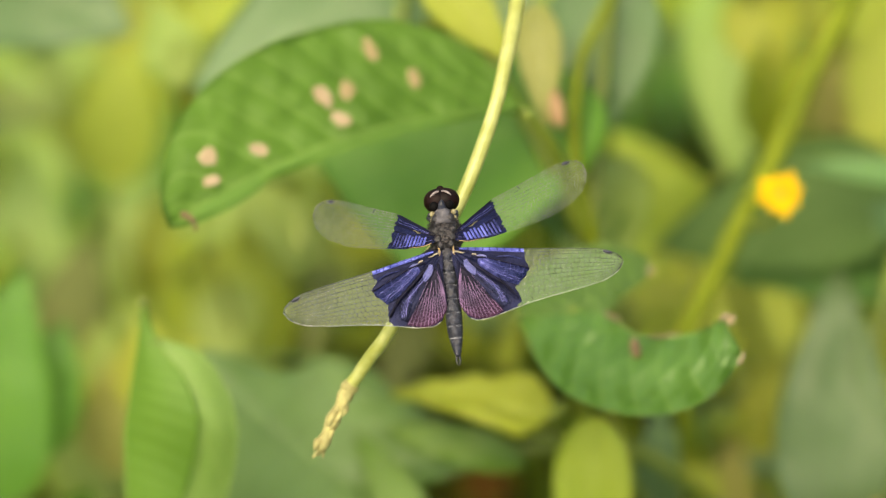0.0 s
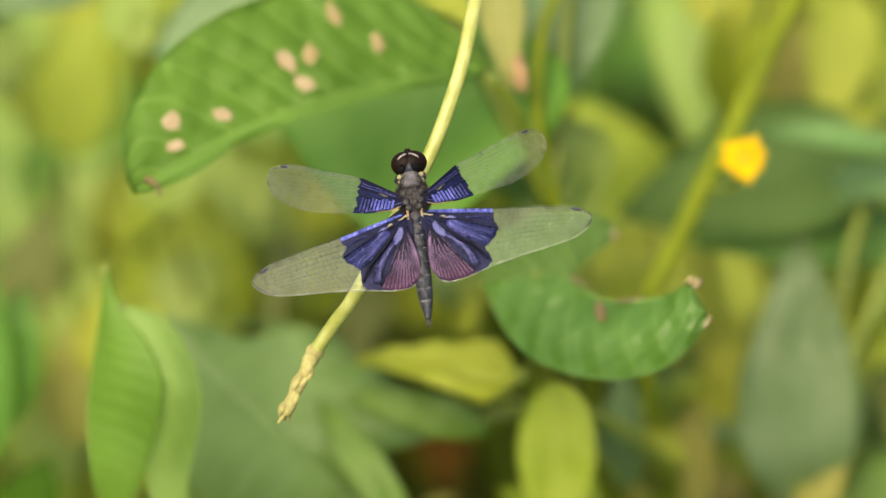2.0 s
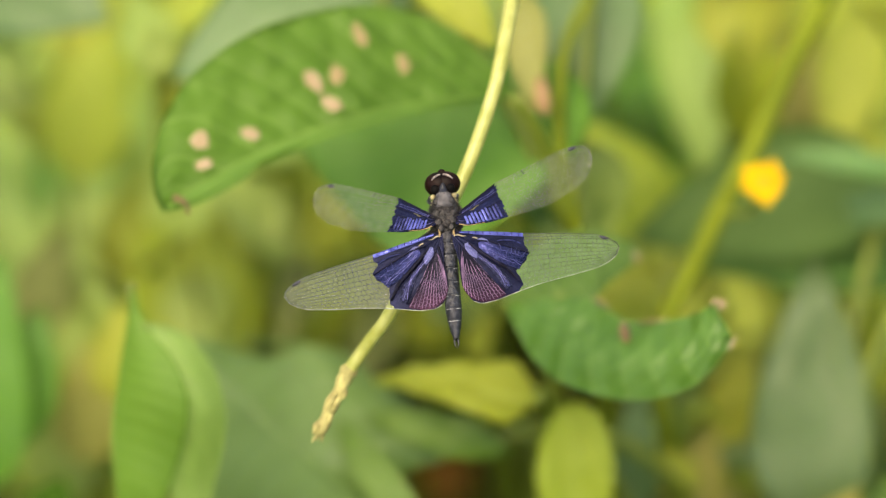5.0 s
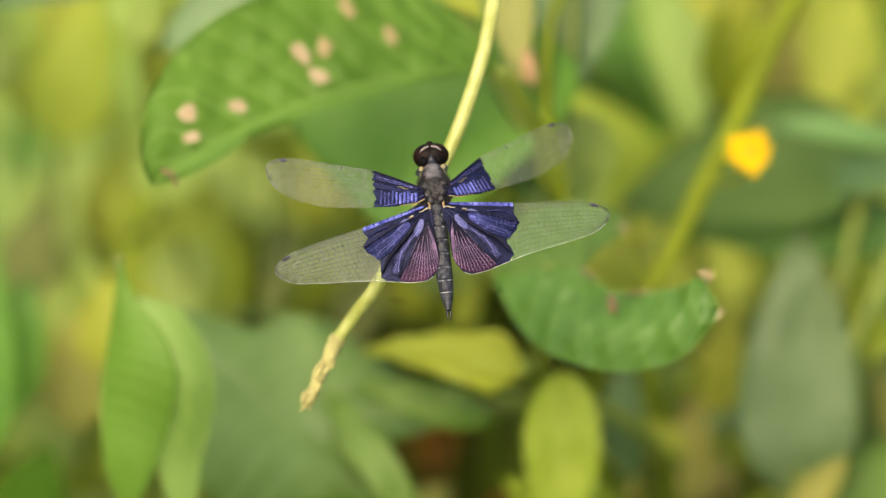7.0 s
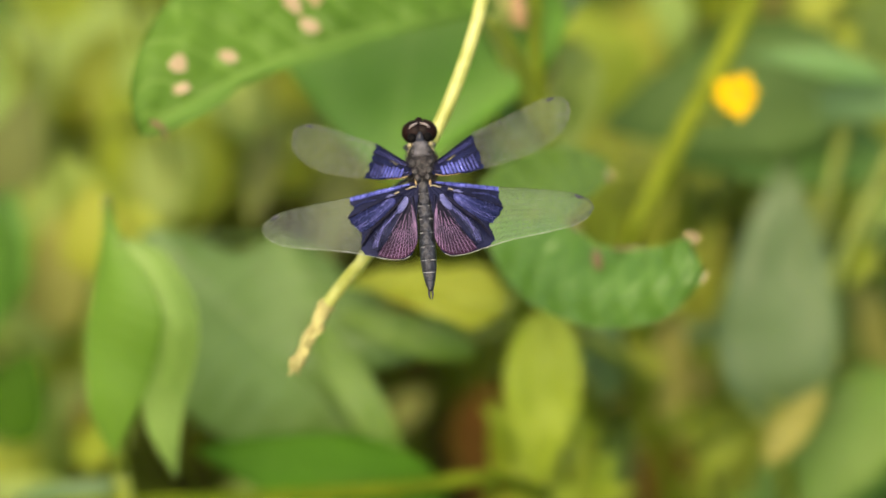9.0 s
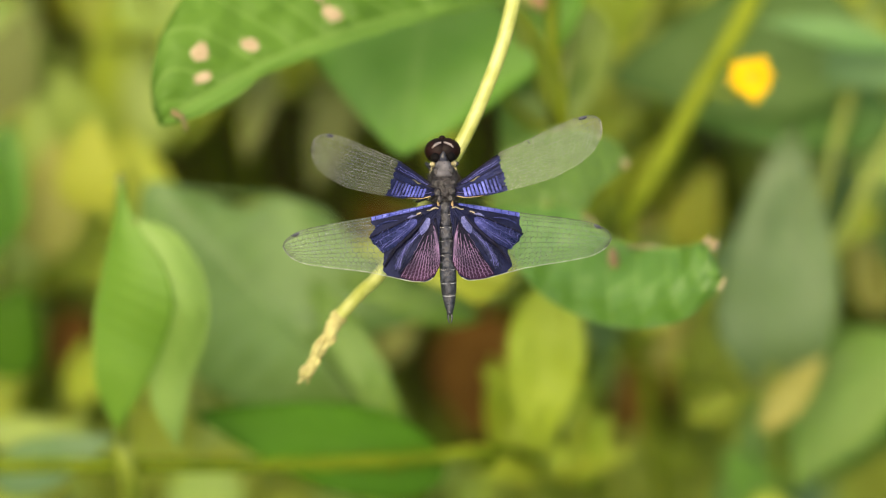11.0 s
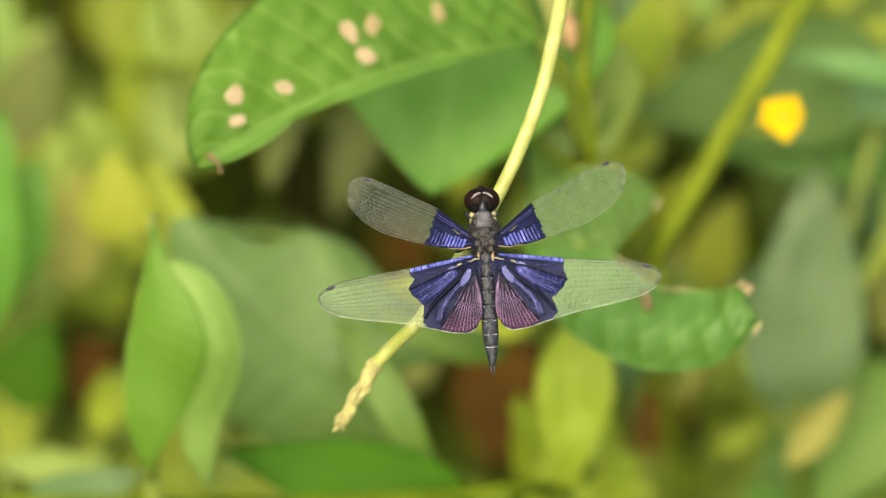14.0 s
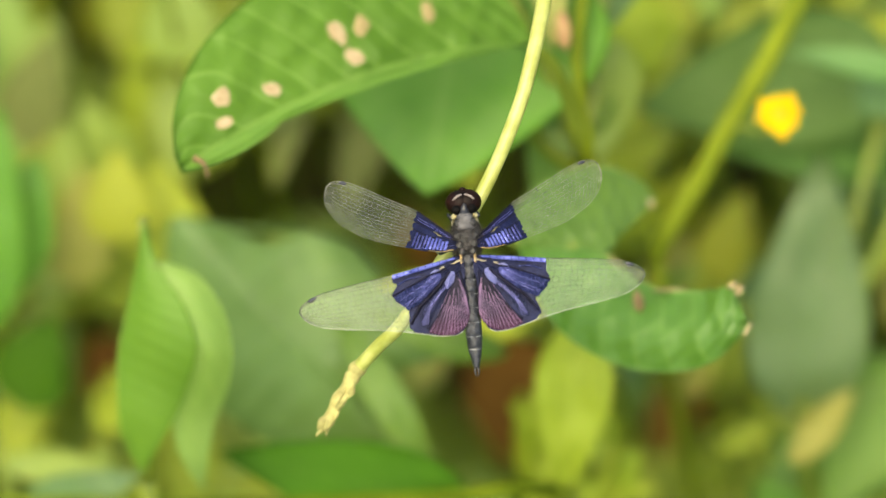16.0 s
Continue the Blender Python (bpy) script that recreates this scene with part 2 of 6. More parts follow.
def leaf_material(name, dark, light, vein, gloss=0.42, glow=0.32, veins=9.0, patch=(0.34, 0.29, 0.05), sick=0.0, lines=0.25, depth=0.35, relief=0.0006, upper=False, quilt=0.0, spec=0.45):
    """A living leaf: mottled green, paler midrib and side veins laid on the blade's own length and width, light passing through."""
    m, n, l, p, out = material(name)
    uv, info, tc = n.new("ShaderNodeUVMap"), n.new("ShaderNodeObjectInfo"), n.new("ShaderNodeTexCoord")
    sep = n.new("ShaderNodeSeparateXYZ")
    l.new(uv.outputs[0], sep.inputs[0])
    s, t = sep.outputs[0], math_node(n, l, "ABSOLUTE", math_node(n, l, "SUBTRACT", sep.outputs[1], 0.5))
    big, fine = n.new("ShaderNodeTexNoise"), n.new("ShaderNodeTexNoise")
    big.inputs["Scale"].default_value, fine.inputs["Scale"].default_value = 45, 420
    big.inputs["Detail"].default_value = 4
    for k in (big, fine):
        l.new(tc.outputs["Object"], k.inputs["Vector"])
    base = mixed(n, l, ramp_out(n, l, big.outputs[0], 0.32, 0.68), dark, light)
    base = mixed(n, l, math_node(n, l, "MULTIPLY", fine.outputs[0], 0.25), base, tuple(c * 0.6 for c in dark))
    if sick:
        blot = n.new("ShaderNodeTexNoise")
        blot.inputs["Scale"].default_value = 70
        l.new(tc.outputs["Object"], blot.inputs["Vector"])
        base = mixed(n, l, math_node(n, l, "MULTIPLY", ramp_out(n, l, blot.outputs[0], 0.60, 0.72), sick), base, patch)
    if upper:
        base = mixed(n, l, math_node(n, l, "MULTIPLY", math_node(n, l, "SUBTRACT", 1.0, ramp_out(n, l, sep.outputs[1], 0.49, 0.51)), 0.25), base, vein)
    hue = n.new("ShaderNodeHueSaturation")
    l.new(base, hue.inputs["Color"])
    l.new(math_node(n, l, "ADD", math_node(n, l, "MULTIPLY", info.outputs["Random"], 0.26), 0.87), hue.inputs["Value"])
    l.new(math_node(n, l, "ADD", math_node(n, l, "MULTIPLY", info.outputs["Random"], 0.03), 0.485), hue.inputs["Hue"])
    side = math_node(n, l, "FRACT", math_node(n, l, "ADD", math_node(n, l, "MULTIPLY", math_node(n, l, "SUBTRACT", s, math_node(n, l, "MULTIPLY", t, 0.45)), veins), math_node(n, l, "MULTIPLY", big.outputs[0], 1.1)))
    near = math_node(n, l, "ABSOLUTE", math_node(n, l, "SUBTRACT", side, 0.5))
    line = math_node(n, l, "LESS_THAN", near, 0.05)
    if upper:
        half = ramp_out(n, l, sep.outputs[1], 0.49, 0.51)
        line = math_node(n, l, "MULTIPLY", line, half)
        near = math_node(n, l, "MULTIPLY", near, half)
    mid = math_node(n, l, "LESS_THAN", t, 0.018)
    mark = math_node(n, l, "MAXIMUM", math_node(n, l, "MULTIPLY", line, lines), math_node(n, l, "MULTIPLY", mid, 0.35))
    col = mixed(n, l, mark, hue.outputs[0], vein)
    l.new(col, p.inputs["Base Color"])
    p.inputs["Roughness"].default_value = gloss
    p.inputs["Specular IOR Level"].default_value = spec
    bump = n.new("ShaderNodeBump")
    bump.inputs["Strength"].default_value, bump.inputs["Distance"].default_value = depth, relief
    height = math_node(n, l, "ADD", math_node(n, l, "MULTIPLY", near, 1.2), math_node(n, l, "MULTIPLY", fine.outputs[0], 0.5))
    if quilt:
        pad = n.new("ShaderNodeTexVoronoi")
        pad.feature, pad.inputs["Scale"].default_value = "SMOOTH_F1", 240
        l.new(tc.outputs["Object"], pad.inputs["Vector"])
        pads = math_node(n, l, "MULTIPLY", pad.outputs[0], -quilt)
        height = math_node(n, l, "ADD", height, math_node(n, l, "MULTIPLY", pads, half) if upper else pads)
    l.new(height, bump.inputs["Height"])
    l.new(bump.outputs[0], p.inputs["Normal"])
    thin = n.new("ShaderNodeBsdfTranslucent")
    l.new(mixed(n, l, 0.5, col, tuple(min(1, c * 1.6) for c in light)), thin.inputs[0])
    mix = n.new("ShaderNodeMixShader")
    mix.inputs[0].default_value = glow
    l.new(p.outputs[0], mix.inputs[1])
    l.new(thin.outputs[0], mix.inputs[2])
    l.new(mix.outputs[0], out.inputs[0])
    return m


def ramp_out(n, l, value, a, b):
    k = n.new("ShaderNodeMapRange")
    k.inputs[1].default_value, k.inputs[2].default_value = a, b
    l.new(value, k.inputs[0])
    return k.outputs[0]


def plain(name, a, b, scale=200, rough=0.5, metal=0.0, bump=0.0, dist=0.0003, spec=0.5, coat=0.0):
    """A solid surface of two mottled tones with fine relief."""
    m, n, l, p, out = material(name)
    tc, k = n.new("ShaderNodeTexCoord"), n.new("ShaderNodeTexNoise")
    k.inputs["Scale"].default_value, k.inputs["Detail"].default_value = scale, 5
    l.new(tc.outputs["Object"], k.inputs["Vector"])
    l.new(mixed(n, l, ramp_out(n, l, k.outputs[0], 0.35, 0.65), a, b), p.inputs["Base Color"])
    p.inputs["Roughness"].default_value, p.inputs["Metallic"].default_value = rough, metal
    p.inputs["Specular IOR Level"].default_value, p.inputs["Coat Weight"].default_value = spec, coat
    if bump:
        q = n.new("ShaderNodeBump")
        q.inputs["Strength"].default_value, q.inputs["Distance"].default_value = bump, dist
        l.new(k.outputs[0], q.inputs["Height"])
        l.new(q.outputs[0], p.inputs["Normal"])
    return m


def membrane_material(name, sheen, haze, tint, cells=420, swell=0.15):
    """Clear wing film: see-through with a weak oily gloss and a faint milky body."""
    m, n, l, p, out = material(name)
    n.remove(p)
    clear, gloss, milk = n.new("ShaderNodeBsdfTransparent"), n.new("ShaderNodeBsdfGlossy"), n.new("ShaderNodeBsdfDiffuse")
    clear.inputs[0].default_value = (*tint, 1)
    gloss.inputs[0].default_value, gloss.inputs["Roughness"].default_value = (0.95, 0.97, 0.95, 1), 0.28
    milk.inputs[0].default_value = (0.56, 0.66, 0.56, 1)
    a, b = n.new("ShaderNodeMixShader"), n.new("ShaderNodeMixShader")
    a.inputs[0].default_value, b.inputs[0].default_value = haze, sheen
    tc, k = n.new("ShaderNodeTexCoord"), n.new("ShaderNodeTexVoronoi")
    k.feature = "SMOOTH_F1"
    k.inputs["Scale"].default_value = cells
    l.new(tc.outputs["Object"], k.inputs["Vector"])
    q = n.new("ShaderNodeBump")
    q.inputs["Strength"].default_value, q.inputs["Distance"].default_value = swell, 0.0004
    l.new(k.outputs[0], q.inputs["Height"])
    l.new(q.outputs[0], gloss.inputs["Normal"])
    l.new(clear.outputs[0], a.inputs[1]), l.new(milk.outputs[0], a.inputs[2])
    l.new(a.outputs[0], b.inputs[1]), l.new(gloss.outputs[0], b.inputs[2])
    l.new(b.outputs[0], out.inputs[0])
    return m


def patch_material(name, dark, light, seam, scale=2300, metal=0.55, rough=0.36, tail=None, web_strength=0.6, fade=0.0, relief=0.0004):
    """Iridescent wing skin: small raised cells of two metallic tones between fine seams; tail tints the rim of the fan (u from root to rim)."""
    m, n, l, p, out = material(name)
    tc, k, big, cell, web = (n.new("ShaderNode" + x) for x in ("TexCoord", "TexNoise", "TexNoise", "TexVoronoi", "TexVoronoi"))
    k.inputs["Scale"].default_value, k.inputs["Detail"].default_value, big.inputs["Scale"].default_value = 1500, 4, 330
    cell.inputs["Scale"].default_value = web.inputs["Scale"].default_value = scale
    web.feature = "DISTANCE_TO_EDGE"
    for x in (k, big, cell, web):
        l.new(tc.outputs["Object"], x.inputs["Vector"])
    sep = n.new("ShaderNodeSeparateColor")
    l.new(cell.outputs["Color"], sep.inputs[0])
    tone = math_node(n, l, "ADD", math_node(n, l, "MULTIPLY", sep.outputs[0], 0.45), math_node(n, l, "MULTIPLY", ramp_out(n, l, big.outputs[0], 0.35, 0.65), 0.55))
    uv, at = n.new("ShaderNodeUVMap"), n.new("ShaderNodeSeparateXYZ")
    l.new(uv.outputs[0], at.inputs[0])
    if fade:
        tone = math_node(n, l, "MULTIPLY", tone, math_node(n, l, "SUBTRACT", 1.0, math_node(n, l, "MULTIPLY", ramp_out(n, l, at.outputs[1], 0.05, 0.6), fade)))
    col = mixed(n, l, tone, dark, light)
    if tail:
        rim = ramp_out(n, l, math_node(n, l, "ADD", at.outputs[0], math_node(n, l, "MULTIPLY", math_node(n, l, "SUBTRACT", big.outputs[0], 0.5), 0.5)), 0.62, 1.0)
        col = mixed(n, l, math_node(n, l, "MULTIPLY", rim, 0.75), col, tail)
    line = math_node(n, l, "SUBTRACT", 1.0, ramp_out(n, l, web.outputs[0], 0.02, 0.12))
    col = mixed(n, l, math_node(n, l, "MULTIPLY", line, web_strength), col, seam)
    l.new(col, p.inputs["Base Color"])
    p.inputs["Metallic"].default_value, p.inputs["Roughness"].default_value = metal, rough
    p.inputs["Specular IOR Level"].default_value = 0.15
    q = n.new("ShaderNodeBump")
    q.inputs["Strength"].default_value, q.inputs["Distance"].default_value = 0.8, relief
    l.new(math_node(n, l, "ADD", math_node(n, l, "MULTIPLY", k.outputs[0], 0.9), math_node(n, l, "MULTIPLY", line, -0.4)), q.inputs["Height"])
    l.new(q.outputs[0], p.inputs["Normal"])
    return m


INK = (0.001, 0.001, 0.004)
FRESH = leaf_material("fresh_leaf", (0.072, 0.175, 0.014), (0.12, 0.255, 0.028), (0.18, 0.32, 0.06), gloss=0.48)
# deep green, darkened to carry the shade on the leaf under the heart leaf
DEEPG = leaf_material("deep_shaded_leaf", (0.03, 0.092, 0.003), (0.05, 0.14, 0.006), (0.08, 0.18, 0.02), gloss=0.7, spec=0.15)
GREY = leaf_material("greyish_leaf", (0.084, 0.158, 0.046), (0.125, 0.218, 0.076), (0.18, 0.30, 0.10), gloss=0.45)
HEART = leaf_material("heart_leaf", (0.088, 0.182, 0.038), (0.138, 0.262, 0.068), (0.22, 0.34, 0.10), gloss=0.45)
LIME = leaf_material("lime_leaf", (0.265, 0.325, 0.022), (0.36, 0.42, 0.045), (0.40, 0.43, 0.08), gloss=0.6, sick=0.03)
OLIVE = leaf_material("olive_leaf", (0.21, 0.28, 0.014), (0.33, 0.40, 0.03), (0.36, 0.40, 0.08), gloss=0.6, sick=0.08)
SPROUT = leaf_material("sprout_leaf", (0.235, 0.325, 0.018), (0.34, 0.42, 0.038), (0.34, 0.44, 0.08), gloss=0.6)
YOUNG = leaf_material("young_leaf", (0.085, 0.200, 0.012), (0.130, 0.270, 0.024), (0.2, 0.33, 0.05), gloss=0.6, lines=0.1, depth=0.3, veins=16.0)
SCARRED = leaf_material("scarred_leaf", (0.070, 0.138, 0.012), (0.115, 0.208, 0.024), (0.22, 0.36, 0.08), gloss=0.5, lines=0.3, depth=0.7, veins=10.0, relief=0.0012, upper=True, quilt=1.7, spec=0.22)
CURLED = leaf_material("curled_leaf", (0.058, 0.145, 0.013), (0.100, 0.21, 0.03), (0.20, 0.34, 0.08), gloss=0.42, lines=0.25, depth=0.6, veins=8.0, relief=0.0012)
UNDER = leaf_material("under_leaf", (0.075, 0.175, 0.010), (0.115, 0.245, 0.018), (0.16, 0.30, 0.05), gloss=0.55, lines=0.2)
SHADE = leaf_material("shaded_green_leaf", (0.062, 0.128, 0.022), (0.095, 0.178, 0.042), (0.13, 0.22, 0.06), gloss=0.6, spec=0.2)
DULL = leaf_material("dull_leaf", (0.125, 0.155, 0.040), (0.175, 0.205, 0.062), (0.2, 0.24, 0.08), gloss=0.65, spec=0.2)
TAN = leaf_material("tan_leaf", (0.42, 0.33, 0.10), (0.52, 0.42, 0.15), (0.5, 0.4, 0.2), gloss=0.7, sick=0.2)
STRAW = leaf_material("straw_leaf", (0.265, 0.275, 0.045), (0.36, 0.365, 0.085), (0.5, 0.45, 0.15), gloss=0.7, sick=0.2)
CRESCENT = leaf_material("crescent_leaf", (0.165, 0.29, 0.05), (0.235, 0.37, 0.085), (0.30, 0.42, 0.10), gloss=0.5)
PALEG = leaf_material("pale_young_leaf", (0.225, 0.33, 0.05), (0.31, 0.43, 0.10), (0.34, 0.46, 0.12), gloss=0.55)
VINE = plain("vine_skin", (0.27, 0.29, 0.06), (0.40, 0.41, 0.13), 300, 0.38, bump=0.3)
DRY = plain("dry_vine", (0.36, 0.33, 0.115), (0.22, 0.19, 0.06), 700, 0.7, bump=0.6)
STALK = plain("green_stalk", (0.095, 0.135, 0.009), (0.15, 0.19, 0.017), 120, 0.5, bump=0.2)
TALLSTALK = plain("tall_stalk", (0.105, 0.140, 0.005), (0.160, 0.200, 0.010), 120, 0.7, bump=0.2, spec=0.2)
CREEPER = plain("creeping_stem", (0.060, 0.092, 0.004), (0.095, 0.130, 0.007), 120, 0.75, bump=0.2, spec=0.08)
# soil base colour near black: it stands in for shade between the weeds
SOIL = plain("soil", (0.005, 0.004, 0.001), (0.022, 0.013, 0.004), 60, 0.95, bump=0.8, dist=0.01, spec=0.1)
HOOK = plain("hooked_tip", (0.09, 0.06, 0.02), (0.17, 0.11, 0.04), 500, 0.7)
DEAD = plain("dead_leaf", (0.080, 0.034, 0.005), (0.135, 0.066, 0.012), 90, 0.8, bump=0.5, spec=0.1)
BUD = leaf_material("cream_bud", (0.22, 0.265, 0.045), (0.33, 0.355, 0.09), (0.5, 0.5, 0.25), gloss=0.6)
SCAR = plain("scar", (0.24, 0.175, 0.085), (0.34, 0.265, 0.155), 900, 0.8, bump=0.4)
FAINT = plain("faint_scar", (0.19, 0.15, 0.055), (0.28, 0.21, 0.095), 700, 0.8, bump=0.4)
GLINT = plain("brow_glint", (0.14, 0.11, 0.10), (0.25, 0.21, 0.195), 900, 0.35)
PETAL = plain("petal", (0.46, 0.27, 0.003), (0.56, 0.345, 0.006), 300, 0.7, spec=0.15)
DISC = plain("flower_disc", (0.46, 0.25, 0.003), (0.58, 0.34, 0.006), 900, 0.7, bump=0.8)
FORE_FILM, HIND_FILM = membrane_material("forewing_film", 0.008, 0.04, (0.92, 0.93, 0.86)), membrane_material("hindwing_film", 0.014, 0.055, (0.97, 1.0, 0.91), 1150, 0.4)
HIND_PATCH = patch_material("hindwing_patch", (0.005, 0.006, 0.018), (0.011, 0.014, 0.045), INK, web_strength=0.2, relief=0.0001)
FORE_PATCH = patch_material("forewing_patch", (0.006, 0.008, 0.028), (0.012, 0.016, 0.06), INK, web_strength=0.2, relief=0.0001)
STRIPE = patch_material("blue_stripe", (0.045, 0.06, 0.26), (0.16, 0.18, 0.56), (0.05, 0.06, 0.25), 1400, web_strength=0.2)
VIOLETS = patch_material("violet_panel", (0.005, 0.009, 0.035), (0.12, 0.13, 0.42), (0.06, 0.075, 0.22), metal=0.75, rough=0.32, fade=0.88)
SLATES = patch_material("slate_panel", (0.006, 0.008, 0.02), (0.05, 0.055, 0.13), (0.05, 0.06, 0.13), metal=0.7, fade=0.7)
PALES = patch_material("pale_panel", (0.05, 0.06, 0.17), (0.18, 0.19, 0.40), (0.18, 0.19, 0.36))
LOBES = patch_material("plum_lobe", (0.007, 0.007, 0.013), (0.016, 0.014, 0.028), INK, tail=(0.05, 0.014, 0.038), web_strength=0.2, relief=0.0002)
SHEEN = plain("violet_vein", (0.06, 0.065, 0.26), (0.24, 0.24, 0.58), 1400, 0.3, metal=0.6)
MAUVE = plain("mauve_vein", (0.055, 0.035, 0.08), (0.24, 0.14, 0.26), 420, 0.4, metal=0.3)
CREAM = plain("cream_plate", (0.16, 0.13, 0.08), (0.34, 0.29, 0.19), 1400, 0.5)
CLEARPANE = plain("amber_window", (0.09, 0.08, 0.03), (0.17, 0.15, 0.06), 900, 0.4)
BROWNED = plain("browned_edge", (0.17, 0.125, 0.05), (0.30, 0.24, 0.125), 700, 0.8, bump=0.4)
REDDISH = plain("reddish_tip", (0.24, 0.115, 0.05), (0.32, 0.20, 0.08), 500, 0.6)
VEIN = plain("clear_vein", (0.020, 0.030, 0.012), (0.10, 0.125, 0.075), 900, 0.5, spec=0.3)
PALEVEIN = plain("pale_vein", (0.12, 0.14, 0.09), (0.40, 0.43, 0.36), 900, 0.3)
FOREVEIN = plain("faint_vein", (0.03, 0.034, 0.02), (0.20, 0.20, 0.15), 900, 0.4)
DARKVEIN = plain("dark_vein", (0.002, 0.002, 0.006), (0.008, 0.008, 0.026), 900, 0.6, spec=0.12)
STIGMA = plain("stigma", (0.018, 0.018, 0.028), (0.04, 0.04, 0.055), 900, 0.4)
CHITIN = plain("chitin", (0.004, 0.004, 0.006), (0.018, 0.018, 0.025), 900, 0.34, bump=0.5, dist=0.0002)
THORAX = plain("hairy_thorax", (0.004, 0.0035, 0.003), (0.024, 0.019, 0.019), 1700, 0.5, bump=1.0, dist=0.0004)
COLLAR = plain("collar", (0.035, 0.033, 0.036), (0.085, 0.08, 0.085), 900, 0.7, bump=0.6)
EYE = plain("eye", (0.003, 0.0012, 0.001), (0.013, 0.0035, 0.0025), 300, 0.48, spec=0.09)
PITSHADE = plain("pit_shade", (0.001, 0.001, 0.001), (0.004, 0.003, 0.003), 900, 0.8, spec=0.1)
ABDOMEN = plain("abdomen_skin", (0.003, 0.003, 0.006), (0.022, 0.024, 0.034), 1500, 0.45, bump=1.0, dist=0.0004)
AMBER = plain("amber", (0.20, 0.13, 0.05), (0.36, 0.25, 0.11), 700, 0.5)
CHEEK = plain("cheek", (0.20, 0.175, 0.085), (0.32, 0.28, 0.15), 700, 0.6)
HAIR = plain("body_hair", (0.008, 0.006, 0.006), (0.05, 0.04, 0.038), 900, 0.6)
RING = plain("ring", (0.20, 0.20, 0.21), (0.34, 0.34, 0.34), 900, 0.5)


# ---- building helpers ----
def mesh(name, verts, faces, mat, uvs=None, smooth=True):
    me = bpy.data.meshes.new(name)
    me.from_pydata([tuple(v) for v in verts], [], faces)
    me.materials.append(mat)
    if uvs:
        layer = me.uv_layers.new()
        idx = np.empty(len(me.loops), dtype=np.int32)
        me.loops.foreach_get("vertex_index", idx)
        layer.data.foreach_set("uv", np.array(uvs, dtype=np.float32)[idx].ravel())
    me.polygons.foreach_set("use_smooth", [smooth] * len(me.polygons))
    me.update()
    return me


def part(name, me, parent, label=""):
    ob = new(name, me)
    ob.parent = parent
    return tagged(ob, label) if label else ob


def smooth_path(points, n):
    """n points along a smooth curve through the given ones."""
    pts = [Vector(p) for p in points]
    pts = [2 * pts[0] - pts[1]] + pts + [2 * pts[-1] - pts[-2]]
    out, m = [], len(pts) - 3
    for i in range(n):
        f = i / (n - 1) * m
        k = min(int(f), m - 1)
        x = f - k
        a, b, c, d = pts[k:k + 4]
        out.append(0.5 * ((2 * b) + (c - a) * x + (2 * a - 5 * b + 4 * c - d) * x * x + (3 * b - a - 3 * c + d) * x ** 3))
    return out


def tube_data(path, radii, sides=8, base=0):
    """Vertices and faces of a round tube with closed ends along a path."""
    n = len(path)
    if not hasattr(radii, "__len__"):
        radii = [radii] * n
    verts, faces = [], []
    up = Vector((0.13, 0.31, 0.94))
    for i, p in enumerate(path):
        d = (path[min(i + 1, n - 1)] - path[max(i - 1, 0)]).normalized()
        a = d.cross(up)
        a = (a if a.length > 1e-4 else d.cross(Vector((1, 0, 0)))).normalized()
        b = d.cross(a)
        r = radii[min(len(radii) - 1, i)] if len(radii) == n else np.interp(i / (n - 1), np.linspace(0, 1, len(radii)), radii)
        for k in range(sides):
            w = 2 * math.pi * k / sides
            verts.append(p + (a * math.cos(w) + b * math.sin(w)) * r)
    for i in range(n - 1):
        for k in range(sides):
            q = (k + 1) % sides
            faces.append((base + i * sides + k, base + i * sides + q, base + (i + 1) * sides + q, base + (i + 1) * sides + k))
    faces.append(tuple(base + k for k in reversed(range(sides))))
    faces.append(tuple(base + (n - 1) * sides + k for k in range(sides)))
    return verts, faces


def tube(name, points, radii, mat, parent, n=16, sides=8, label=""):
    v, f = tube_data(smooth_path(points, n), radii, sides)
    return part(name, mesh(name, v, f, mat), parent, label)


def blob_data(centre, size, rings=10, sides=16, shape=None):
    """A rounded closed body along y; shape(s) gives the radius factor at s from 0 (rear) to 1 (front)."""
    cx, cy, cz = centre
    sx, sy, sz = size
    verts, faces = [], []
    for i in range(rings + 1):
        s = i / rings
        r = shape(s) if shape else math.sin(math.pi * min(max(s, 0.02), 0.98))
        y = cy + sy * ((s * 2 - 1) if shape else -math.cos(math.pi * s))
        for k in range(sides):
            w = 2 * math.pi * k / sides
            verts.append(Vector((cx + sx * r * math.cos(w), y, cz + sz * r * math.sin(w))))
    for i in range(rings):
        for k in range(sides):
            q = (k + 1) % sides
            faces.append((i * sides + k, (i + 1) * sides + k, (i + 1) * sides + q, i * sides + q))
    faces.append(tuple(range(sides)))
    faces.append(tuple(rings * sides + k for k in reversed(range(sides))))
    return verts, faces


# ---- leaves and plants ----
PROFILES = {
    "ovate": lambda s: (math.sin(math.pi * min(1, s) ** 0.72) ** 0.8) * (1 - 0.25 * s),
    "heart": lambda s: (min(1, s / 0.16) ** 0.5) * (1 - s ** 1.7) ** 0.9,
    "lance": lambda s: math.sin(math.pi * min(1, s) ** 0.8) ** 0.9,
    "blunt": lambda s: max(0.0, 1 - abs(2 * s - 1) ** 2.6) ** 0.5 * (1 - 0.06 * s),
    "snub": lambda s: 0.10 * math.sin(math.pi * s) + 0.10 * math.sin(math.pi * min(1, max(0, (s - 0.72) / 0.28))) ** 0.6,
}


